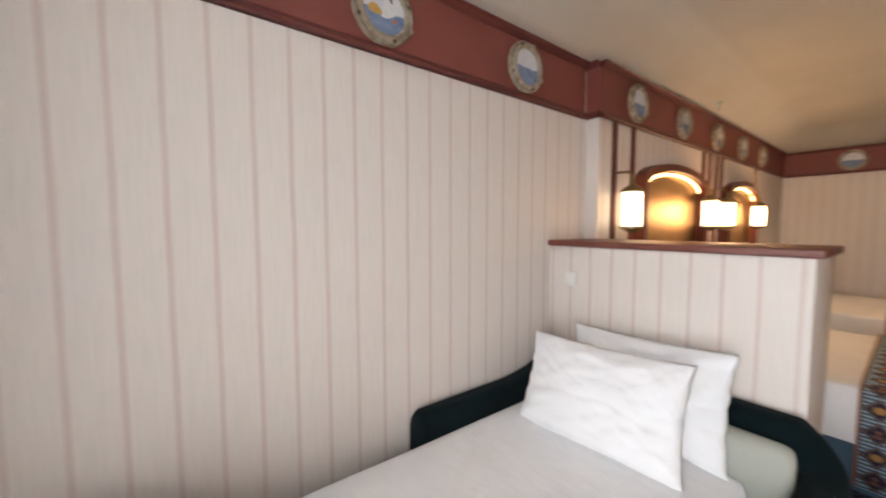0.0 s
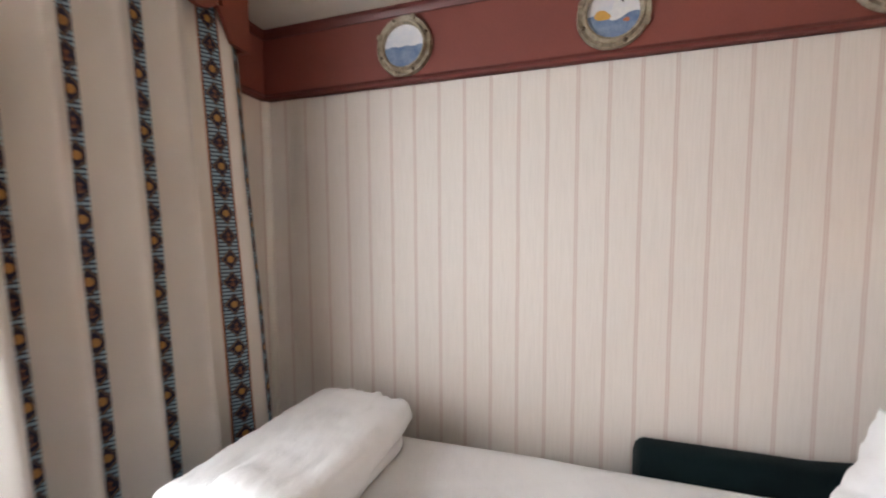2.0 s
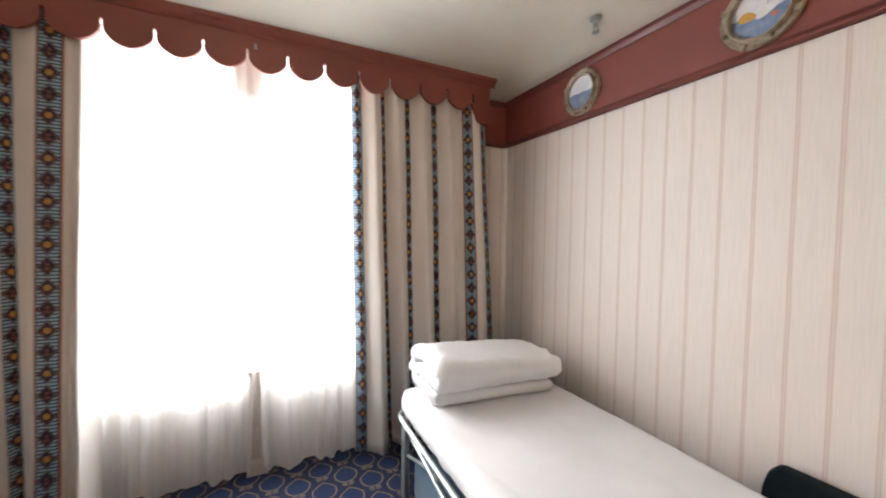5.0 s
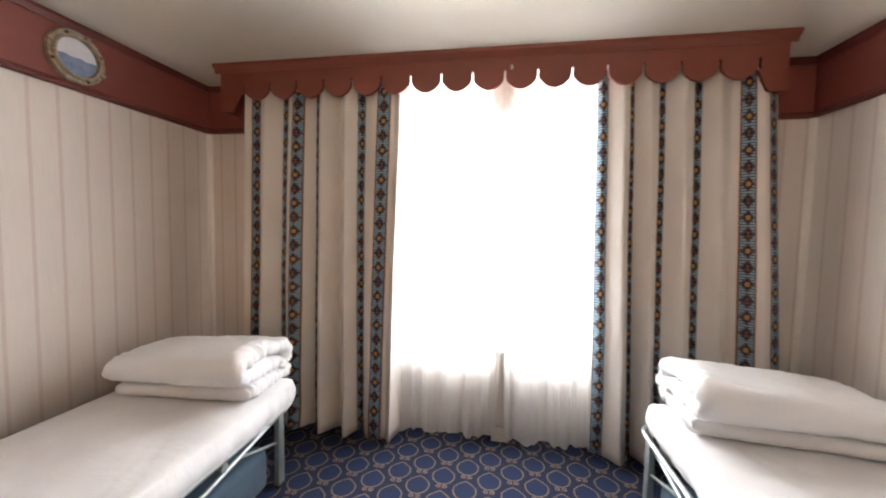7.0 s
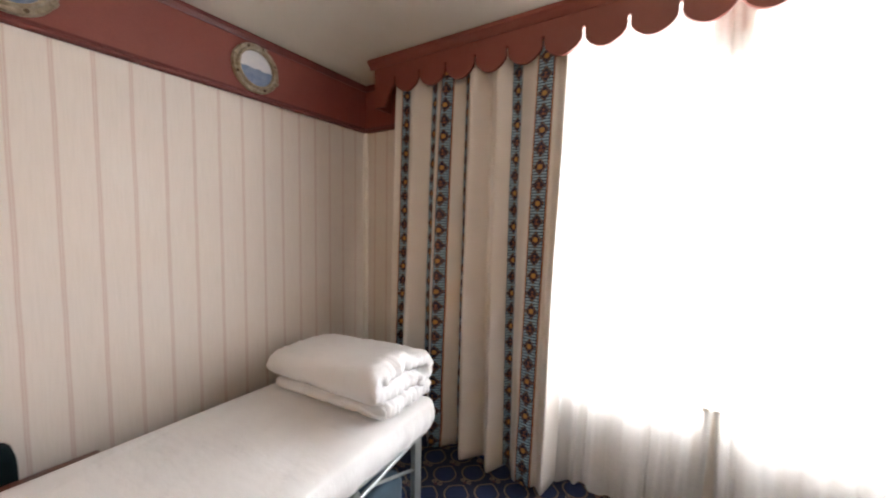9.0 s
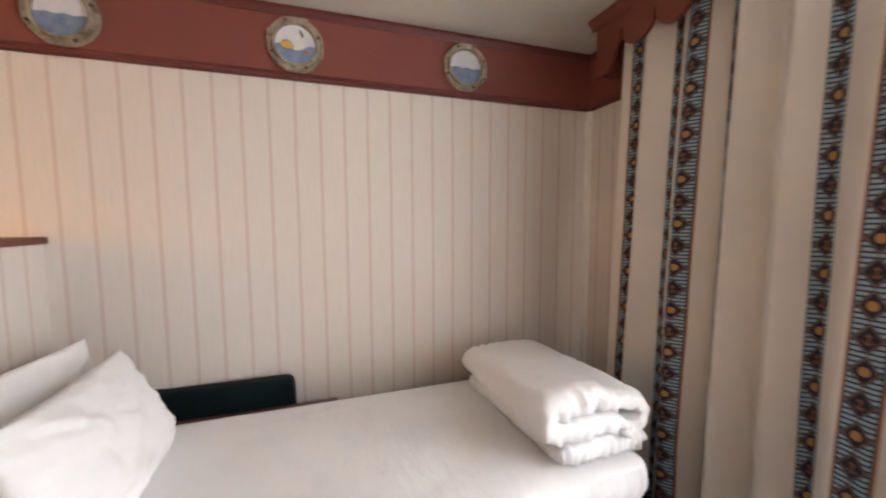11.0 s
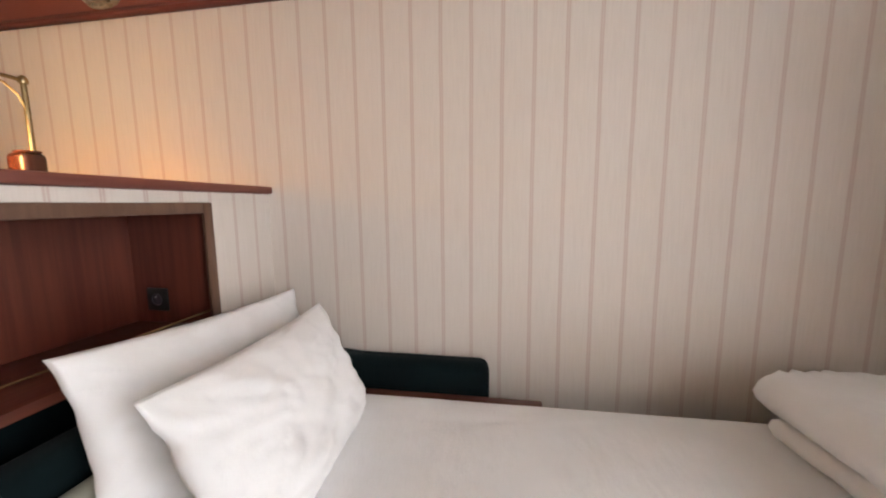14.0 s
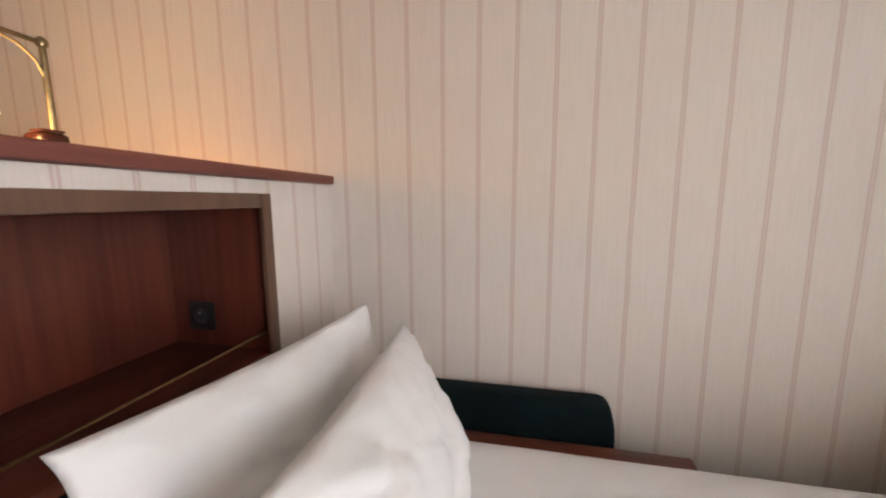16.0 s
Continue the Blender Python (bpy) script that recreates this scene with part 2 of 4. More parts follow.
M_VELVET.node_tree.nodes["Principled BSDF"].inputs["Specular IOR Level"].default_value = 0.15
M_GREY = cloth("grey_green_upholstery", (0.40, 0.41, 0.36), (0.35, 0.36, 0.31), 900, 0.9)
M_BLUE = cloth("slate_blue_upholstery", (0.060, 0.105, 0.150), (0.040, 0.075, 0.115), 500, 0.9, 0.1, 0.2)
M_CURTAIN = cloth("cream_curtain_cloth", (0.75, 0.70, 0.65), (0.71, 0.66, 0.61), 1100, 0.55, 0.2)
M_BAND = band_material()
M_VOILE = sheer_material()
M_STEEL = mottled("grey_steel", (0.42, 0.46, 0.46), (0.34, 0.38, 0.38), 12.0, 0.38, 0.7, 0.08)
M_BRASS = mottled("aged_brass", (0.36, 0.28, 0.15), (0.25, 0.19, 0.10), 14.0, 0.3, 1.0, 0.1)
M_RING = mottled("antique_bronze_paint", (0.47, 0.40, 0.30), (0.20, 0.16, 0.11), 24.0, 0.5, 0.25, 0.25)
M_BOLT = mottled("dark_bronze", (0.13, 0.095, 0.06), (0.09, 0.065, 0.04), 30.0, 0.5, 0.4, 0.2)
M_SKYP = mottled("painted_sky", (0.60, 0.62, 0.68), (0.72, 0.71, 0.72), 14.0, 0.4, 0, 0.05)
M_SEAP = mottled("painted_sea", (0.115, 0.18, 0.33), (0.25, 0.32, 0.45), 26.0, 0.4, 0, 0.05, 0.001, 110)
M_YEL = mottled("painted_yellow", (0.62, 0.36, 0.08), (0.52, 0.28, 0.06), 30.0, 0.4, 0, 0.05)
M_WHP = mottled("painted_white", (0.78, 0.77, 0.75), (0.68, 0.68, 0.68), 30.0, 0.4, 0, 0.05)
M_ORG = mottled("painted_orange", (0.55, 0.18, 0.08), (0.45, 0.14, 0.07), 30.0, 0.4, 0, 0.05)
M_DARKP = mottled("painted_black", (0.03, 0.03, 0.04), (0.05, 0.05, 0.06), 30.0, 0.4, 0, 0.05)
M_BLACK = mottled("black_plastic", (0.018, 0.020, 0.019), (0.012, 0.013, 0.013), 20.0, 0.35, 0, 0.05)
M_SWITCH = mottled("white_plastic", (0.80, 0.79, 0.76), (0.76, 0.75, 0.72), 20.0, 0.35, 0, 0.05)
M_PVC = mottled("cream_window_frame", (0.68, 0.62, 0.55), (0.62, 0.56, 0.50), 8.0, 0.45, 0, 0.05)
M_OUT = mottled("garden_green", (0.07, 0.12, 0.04), (0.04, 0.08, 0.025), 3.0, 0.9, 0, 0.3)
M_HAZE = glow("bright_haze", (0.96, 0.98, 1.0), 5.0)
M_SHADE = glow("lit_opal_glass", (1.0, 0.66, 0.30), 11.0)
M_LANT = glow("lit_lantern_glass", (1.0, 0.80, 0.50), 4.0)
M_MIRROR = mottled("bronze_mirror", (0.40, 0.235, 0.09), (0.35, 0.20, 0.08), 3.0, 0.44, 1.0, 0.02)
M_COVE = glow("lit_cove_strip", (1.0, 0.66, 0.27), 7.0)
M_SPREAD = band_material()


# ---- mesh helpers ----
def finish(bm, smooth=40.0):
    bmesh.ops.recalc_face_normals(bm, faces=bm.faces[:])
    for f in bm.faces:
        f.smooth = True
    lim = radians(smooth)
    for e in bm.edges:
        if len(e.link_faces) == 2 and e.calc_face_angle(0.0) > lim:
            e.smooth = False
    return bm


def part(name, bm, material, parent=None, label="", at=None, smooth=40.0):
    finish(bm, smooth)
    me = bpy.data.meshes.new(name)
    bm.to_mesh(me)
    bm.free()
    for m in (material if isinstance(material, (list, tuple)) else [material]):
        me.materials.append(m)
    ob = new(name, me)
    if parent is not None:
        ob.parent = parent
    if at is not None:
        ob.matrix_basis = at
    if label:
        tagged(ob, label)
    return ob


def thing(name, label, category, at=(0, 0, 0), group=""):
    ob = new(name)
    ob.empty_display_size = 0.1
    ob.location = at
    return tagged(ob, label, category, group)


def box(x0, x1, y0, y1, z0, z1, bevel=0.0, seg=2, bm=None):
    own = bmesh.new()
    bmesh.ops.create_cube(own, size=1.0)
    for v in own.verts:
        v.co = Vector((x0 + (v.co.x + 0.5) * (x1 - x0), y0 + (v.co.y + 0.5) * (y1 - y0), z0 + (v.co.z + 0.5) * (z1 - z0)))
    if bevel:
        bmesh.ops.bevel(own, geom=own.edges[:], offset=bevel, segments=seg, affect="EDGES", profile=0.5)
    return merge(bm, own)


def merge(bm, own):
    if bm is None:
        return own
    me = bpy.data.meshes.new("tmp")
    own.to_mesh(me)
    own.free()
    bm.from_mesh(me)
    bpy.data.meshes.remove(me)
    return bm


def tube(points, r, seg=10, bm=None, closed=False):
    """A round bar along a line of points."""
    bm = bm or bmesh.new()
    pts = [Vector(p) for p in points]
    rings = []
    for i, p in enumerate(pts):
        d = (pts[min(i + 1, len(pts) - 1)] - pts[max(i - 1, 0)]).normalized()
        a = d.orthogonal().normalized()
        if rings:
            a = (ref - d * ref.dot(d)).normalized()
        ref = a
        b = d.cross(a)
        rings.append([bm.verts.new(p + r * (math.cos(q) * a + math.sin(q) * b)) for q in [2 * math.pi * j / seg for j in range(seg)]])
    for a, b in zip(rings, rings[1:]):
        for j in range(seg):
            bm.faces.new((a[j], a[(j + 1) % seg], b[(j + 1) % seg], b[j]))
    bm.faces.new(rings[0][::-1])
    bm.faces.new(rings[-1])
    return bm


def lathe(profile, seg=28, bm=None, m=None):
    """Turns a profile of (radius, height) round the z axis."""
    bm = bm or bmesh.new()
    m = m or Matrix()
    rows = []
    for r, z in profile:
        rows.append([bm.verts.new(m @ Vector((r * math.cos(2 * math.pi * j / seg), r * math.sin(2 * math.pi * j / seg), z))) for j in range(seg)])
    for a, b in zip(rows, rows[1:]):
        for j in range(seg):
            bm.faces.new((a[j], a[(j + 1) % seg], b[(j + 1) % seg], b[j]))
    if profile[0][0] > 1e-4:
        bm.faces.new(rows[0][::-1])
    if profile[-1][0] > 1e-4:
        bm.faces.new(rows[-1])
    return bm


def slab(outline, depth, bm=None, m=None):
    """A flat outline of (x, z) given thickness along y."""
    bm = bm or bmesh.new()
    m = m or Matrix()
    a = [bm.verts.new(m @ Vector((x, 0, z))) for x, z in outline]
    b = [bm.verts.new(m @ Vector((x, depth, z))) for x, z in outline]
    bm.faces.new(a)
    bm.faces.new(b[::-1])
    for i in range(len(a)):
        j = (i + 1) % len(a)
        bm.faces.new((a[j], a[i], b[i], b[j]))
    return bm


def run(profile, start, end, bm=None):
    """A moulding: profile of (out, up) carried from start to end; out is to the left of the way."""
    bm = bm or bmesh.new()
    s, e = Vector(start), Vector(end)
    d = (e - s).normalized()
    n = Vector((-d.y, d.x, 0))
    a = [bm.verts.new(s + n * o + Vector((0, 0, u))) for o, u in profile]
    b = [bm.verts.new(e + n * o + Vector((0, 0, u))) for o, u in profile]
    for i in range(len(a)):
        j = (i + 1) % len(a)
        bm.faces.new((a[i], a[j], b[j], b[i]))
    bm.faces.new(a[::-1])
    bm.faces.new(b)
    return bm


def structure(name, bm, material, label, smooth=30.0):
    return tagged(part(name, bm, material, None, "", None, smooth), label, name.split("_")[0], "", "structure")


# ---- the large structure ----
structure("floor", box(XL - 0.3, XR + 0.3, YB - 0.3, 0.3, -0.1, 0.0), M_CARPET, "navy carpet with gold ringed oval pattern")
structure("wall_left", box(XL - 0.15, XL, YB, 0.0, 0.0, ZC + 0.1), M_PAPER_L, "cream wallpaper with thin pink pinstripes")
structure("wall_right", box(XR, XR + 0.15, YB, 0.0, 0.0, ZC + 0.1), M_PAPER_R, "cream wallpaper with thin pink pinstripes")
structure("wall_back", box(XL - 0.15, XR + 0.15, YB - 0.15, YB, 0.0, ZC + 0.1), M_PAPER_X, "cream striped wallpaper lit by warm lamps")
WX0, WX1, WZ0, WZ1 = 1.90, 3.28, 0.52, 2.36
bm = box(XL - 0.15, WX0, 0.0, 0.16, 0.0, ZC + 0.1)
box(WX1, XR + 0.15, 0.0, 0.16, 0.0, ZC + 0.1, bm=bm)
box(WX0, WX1, 0.0, 0.16, 0.0, WZ0, bm=bm)
box(WX0, WX1, 0.0, 0.16, WZ1, ZC + 0.1, bm=bm)
structure("wall_window", bm, M_PAPER_X, "cream striped wallpaper round the tall window")
structure("wall_pilaster", box(4.262, XR - 0.001, YB + 0.001, -3.02, 0.0, ZF), M_PAPER_R, "pale papered wall set forward beyond the partition")

# ceiling with a soft cove on all four sides
bm = bmesh.new()
loops = []
for inset, z in ((-0.05, ZT + 0.002), (0.07, ZT + 0.004), (0.11, ZT + 0.018), (0.30, ZC - 0.055), (0.36, ZC - 0.014), (0.46, ZC)):
    x0, x1, y0, y1 = XL + inset, XR - inset, YB + inset, -inset
    loops.append([bm.verts.new(c) for c in ((x0, y0, z), (x1, y0, z), (x1, y1, z), (x0, y1, z))])
for a, b in zip(loops, loops[1:]):
    for j in range(4):
        bm.faces.new((a[j], a[(j + 1) % 4], b[(j + 1) % 4], b[j]))
bm.faces.new(loops[-1])
structure("ceiling", bm, M_CEIL, "off-white plaster ceiling with a shallow cove", 50)
# unseen cover added over the room so that no sky light leaks in
structure("roof", box(XL - 0.3, XR + 0.3, YB - 0.3, 0.3, ZC + 0.1, ZC + 0.2), M_CEIL, "unseen slab added above the ceiling to keep out sky light")

# frieze boards and their mouldings
TOPM = [(0, -0.035), (0.020, -0.035), (0.026, -0.022), (0.034, -0.014), (0.034, -0.004), (0.040, 0.0), (0, 0.0)]
BOTM = [(0, 0.0), (0.020, 0.0), (0.028, 0.006), (0.028, 0.016), (0.020, 0.024), (0.017, 0.034), (0, 0.034)]


def frieze(name, start, end):
    board = [(0.0005, 0.0), (0.012, 0.0), (0.012, ZT - ZF), (0.0005, ZT - ZF)]
    s, e = Vector((*start, ZF)), Vector((*end, ZF))
    ob = structure(name, run(board, s, e), M_RED, "wide brick-red painted frieze under the ceiling", 20)
    part("top_moulding", run(TOPM, (*start, ZT), (*end, ZT)), M_TRIM, ob)
    part("bottom_moulding", run(BOTM, s, e), M_TRIM, ob)


frieze("trim_frieze_left", (XL, 0.0), (XL, YB))
frieze("trim_frieze_right", (XR, -2.98), (XR, 0.0))
frieze("trim_frieze_pilaster", (4.262, YB), (4.262, -3.02))
frieze("trim_frieze_step", (4.262, -3.02 + 0.0), (XR, -3.02))
frieze("trim_frieze_window", (XR - 0.014, 0.0), (WX1 + 0.06, 0.0))
frieze("trim_frieze_window_left", (WX0 - 0.06, 0.0), (XL + 0.014, 0.0))
frieze("trim_frieze_back", (XL + 0.014, YB), (4.25, YB))

# glossy corner beads beside the window, coloured paler than the paper to imitate a highlight
for nm, x in (("trim_corner_left", XL), ("trim_corner_right", XR)):
    structure(nm, tube([(x + (0.004 if x < 2 else -0.004), -0.004, 0), (x + (0.004 if x < 2 else -0.004), -0.004, ZF)], 0.022, 14), M_BEAD, "slim glossy corner bead, coloured pale to strengthen its highlight")

# ---- window ----
win = tagged(new("window_1"), "tall cream-framed window blown out by daylight", "window", "", "structure")
for nm, b in (("frame_jamb", (WX0, WX0 + 0.05, 0.05, 0.10, WZ0, WZ1)), ("frame_jamb", (WX1 - 0.05, WX1, 0.05, 0.10, WZ0, WZ1)),
              ("frame_head", (WX0 + 0.05, WX1 - 0.05, 0.05, 0.10, WZ1 - 0.05, WZ1)), ("frame_sill", (WX0 + 0.05, WX1 - 0.05, 0.02, 0.10, WZ0, WZ0 + 0.04))):
    part(nm, box(*b, 0.006), M_PVC, win)
tagged(part("blind_box", box(2.53, 2.70, -0.022, 0.06, 2.08, 2.34, 0.008), M_PVC), "cream window fitting behind the voile", "fitting", "", "structure")
post = thing("window_post", "cream post with a cap below the window", "post", (2.638, -0.02, 0))
shaft = part("shaft", box(-0.045, 0.045, -0.03, 0.018, 0.10, 0.585, 0.006), M_PVC, post)
part("cap", box(-0.052, 0.052, -0.04, 0.018, 0.585, 0.605, 0.004), M_PVC, shaft)
part("foot", box(-0.055, 0.055, -0.045, 0.018, 0.0, 0.10, 0.004), M_PVC, post)


def drape(name, label, x0, x1, bx0, bx1, ytop, ybot, folds, amp, z0, z1, bands, mats, seed, category, thick, cols=220, rows=26):
    """A hanging cloth. bands: (centre, half width) along 0..1; folds deepen towards the hem."""
    rnd = random.Random(seed)
    ph = [rnd.uniform(0, 6.28) for _ in range(6)]
    bm = bmesh.new()
    uvl = bm.loops.layers.uv.new("UVMap")
    us = set(i / cols for i in range(cols + 1))
    for c, h in bands:
        us |= {max(0, c - h), min(1, c + h)}
    us = sorted(us)
    grid = []
    for r in range(rows + 1):
        t = r / rows
        row = []
        for u in us:
            g = 2 * math.pi * folds * u
            a = amp * (0.45 + 0.55 * t ** 0.7)
            ww = math.sin(g + ph[0] + 1.5 * math.sin(g * 0.31 + ph[1]) + 0.35 * t * math.sin(u * 9 + ph[4]))
            y = a * (ww + 0.25 * math.sin(2.1 * g + ph[2]) * t)
            sx = 0.14 * a * math.cos(g + ph[0]) * math.sin(u * 5 + ph[3])
            x = (x0 + (x1 - x0) * u) * (1 - t) + (bx0 + (bx1 - bx0) * u) * t + sx + 0.010 * math.sin(3.2 * t + u * 7 + ph[5]) * t
            hem = 0.014 * math.sin(g * 0.5 + ph[2]) * t
            row.append(bm.verts.new((x, ytop + (ybot - ytop) * t + y, z1 + (z0 - z1) * t + hem)))
        grid.append(row)
    for r in range(rows):
        for i in range(len(us) - 1):
            f = bm.faces.new((grid[r][i], grid[r][i + 1], grid[r + 1][i + 1], grid[r + 1][i]))
            um = 0.5 * (us[i] + us[i + 1])
            for c, h in bands:
                if abs(um - c) < h:
                    f.material_index = 1
                    for lp, (ui, ri) in zip(f.loops, ((us[i], r), (us[i + 1], r), (us[i + 1], r + 1), (us[i], r + 1))):
                        lp[uvl].uv = ((ui - c + h) / (2 * h), z1 + (z0 - z1) * ri / rows)
    ob = part(name, bm, mats, None, "", None, 180)
    if thick:
        md = ob.modifiers.new("thickness", "SOLIDIFY")
        md.thickness = thick
    return tagged(ob, label, category)


CM = [M_CURTAIN, M_BAND]


def pleated(name, label, pleats, bands, mats, seed, ytop=-0.094, ybot=-0.180, z0=0.012, z1=2.36, per=9, rows=40):
    """A heavy lined curtain. pleats: (x at the rail, x at the hem, how far it comes out); bands: (x at the rail, half width)."""
    bm = bmesh.new()
    uvl = bm.loops.layers.uv.new("UVMap")
    xa, xb = pleats[0][0], pleats[-1][0]
    xs = set()
    for p, q in zip(pleats, pleats[1:]):
        xs |= {round(p[0] + (q[0] - p[0]) * k / per, 5) for k in range(per + 1)}
    for c, h in bands:
        xs |= {round(max(xa, c - h), 5), round(min(xb, c + h), 5)}
    xs = sorted(xs)

    def lie(x):
        for p, q in zip(pleats, pleats[1:]):
            if x <= q[0] + 1e-6:
                f = min(1.0, max(0.0, (x - p[0]) / (q[0] - p[0])))
                e = 0.5 - 0.5 * math.cos(math.pi * f)
                return p[1] + (q[1] - p[1]) * f, p[2] + (q[2] - p[2]) * (0.45 * e + 0.55 * f)

    grid = []
    for r in range(rows + 1):
        t = r / rows
        amp = 0.034 + 0.034 * t ** 0.6
        row = []
        for x in xs:
            bx, out = lie(x)
            sway = 0.010 * noise.noise(Vector((x * 4 + seed, t * 2.2, 0.5))) * math.sin(math.pi * min(1, t * 1.4) / 1.4)
            crease = 0.007 * noise.noise(Vector((x * 14 + seed, t * 6.0 + x * 3, 4.5))) + 0.012 * t ** 3 * noise.noise(Vector((x * 9, t * 9, seed)))
            z = z1 + (z0 - z1) * t + (0.018 * noise.noise(Vector((x * 6, seed, 1.0))) + 0.012) * t ** 4
            row.append(bm.verts.new((x + (bx - x) * t + sway, ytop + (ybot - ytop) * t ** 0.8 - amp * out + crease * (0.3 + t), z)))
        grid.append(row)
    for r in range(rows):
        for i in range(len(xs) - 1):
            f = bm.faces.new((grid[r][i], grid[r][i + 1], grid[r + 1][i + 1], grid[r + 1][i]))
            mid = 0.5 * (xs[i] + xs[i + 1])
            for c, h in bands:
                if abs(mid - c) < h:
                    f.material_index = 1
                    # narrow showings are folded over: keep the weave's true width
                    w = max(h, 0.030)
                    for lp, (x, ri) in zip(f.loops, ((xs[i], r), (xs[i + 1], r), (xs[i + 1], r + 1), (xs[i], r + 1))):
                        lp[uvl].uv = (0.5 + (x - c) / (2 * w), z1 + (z0 - z1) * ri / rows + c * 0.37)
    ob = part(name, bm, mats, None, "", None, 180)
    ob.modifiers.new("thickness", "SOLIDIFY").thickness = 0.003
    return tagged(ob, label, "curtain")


pleated("curtain", "cream curtain with blue and gold woven bands, drawn open",
        [(0.845, 0.86, 0.2), (0.93, 0.93, -0.8), (1.02, 1.02, 1), (1.125, 1.12, -0.9), (1.245, 1.24, 0.9), (1.36, 1.37, -1), (1.43, 1.45, 1), (1.52, 1.55, -0.9),
         (1.59, 1.63, 1), (1.68, 1.71, -1), (1.80, 1.785, 0.7), (1.88, 1.855, 0.8), (1.915, 1.89, 0.2), (1.955, 1.935, 1.0), (2.0, 1.97, -1.2)],
        [(0.915, 0.030), (1.135, 0.022), (1.252, 0.043), (1.37, 0.017), (1.678, 0.026), (1.852, 0.045)], CM, 5)
pleated("curtain", "cream curtain with blue and gold woven bands beside a bed",
        [(3.151, 3.181, -0.5), (3.177, 3.217, 0.2), (3.214, 3.253, 0.2), (3.284, 3.335, 1.3), (3.351, 3.418, -1), (3.428, 3.5, 0.9), (3.51, 3.572, -1), (3.602, 3.674, 1),
         (3.705, 3.767, -1), (3.787, 3.859, 1), (3.88, 3.941, -0.8), (3.941, 4.013, 0.4), (3.998, 4.085, 1), (4.054, 4.167, 0.4), (4.09, 4.219, -0.2)],
        [(3.182, 0.027), (3.351, 0.012), (3.515, 0.015), (3.705, 0.019), (3.939, 0.03), (4.058, 0.028)], CM, 11, -0.090, -0.135)
drape("sheer_curtain", "white voile curtain glowing with daylight beside the window post", 1.93, 2.70, 1.90, 2.612, -0.038, -0.075, 6.3, 0.022, 0.03, 2.37, [], [M_VOILE], 3, "curtain", 0, 150, 18)
drape("sheer_curtain", "white voile curtain drawn across half of the window", 2.58, 3.25, 2.668, 3.27, -0.048, -0.085, 5.6, 0.022, 0.03, 2.37, [], [M_VOILE], 8, "curtain", 0, 150, 18)

# scalloped valance
YV = -0.16
NOTCH = [0.874 + 0.1928 * i for i in range(17)]


def valance():
    ob = thing("valance", "brick-red painted wooden valance with scalloped lower edge", "valance", (XMID, YV, 2.2))
    up = []
    for i, x in enumerate(NOTCH):
        up += [(x - 0.010, 2.285), (x - 0.006, 2.300), (x - 0.006, 2.340), (x, 2.347), (x + 0.006, 2.340), (x + 0.006, 2.300), (x + 0.010, 2.285)]
        if i < 16:
            w = NOTCH[i + 1] - x - 0.02
            for j in range(1, 12):
                q = math.pi * j / 12
                up.append((x + 0.010 + w * j / 12, 2.285 - 0.052 * math.sin(q) ** 0.75))
    left = [(0.702, 2.46), (0.702, 2.164), (0.790, 2.164)] + [(0.790 + 0.074 * j / 6, 2.164 + 0.121 * math.sin(math.pi / 2 * j / 6) ** 1.5) for j in range(1, 6)]
    right = [(4.096 - x + 0.702, z) for x, z in left][::-1]
    shift = lambda o: [(x - XMID, z - 2.2) for x, z in o]
    part("front_board", slab(shift(left + up + right), 0.018), M_REDV, ob, "", None, 25)
    for x in (0.702, 4.096 - 0.018):
        part("side_board", box(x - XMID, x - XMID + 0.018, 0.0185, 0.1595, -0.036, 0.26), M_REDV, ob)
    part("top_board", box(0.722 - XMID, 4.076 - XMID, 0.0185, 0.1595, 0.235, 0.253), M_REDV, ob)
    crown = [(0, -0.045), (-0.006, -0.045), (-0.010, -0.030), (-0.020, -0.018), (-0.032, -0.010), (-0.034, 0.010), (0, 0.010)]
    part("crown_moulding", run(crown, (0.668 - XMID, 0, 0.26), (4.130 - XMID, 0, 0.26)), M_REDV, ob)
    for x, d in ((0.702, 1), (4.096, -1)):
        a, b = (x - XMID, 0.1595, 0.26), (x - XMID, -0.0, 0.26)
        part("crown_return", run([(o * -d, u) for o, u in crown], b, a), M_REDV, ob)
    hook = tube([(2.648 - XMID, -0.008, 0.142), (2.648 - XMID, -0.014, 0.155), (2.648 - XMID, -0.006, 0.168)], 0.006, 8)
    part("hook", hook, M_STEEL, ob, "small steel hook")
    return ob


valance()


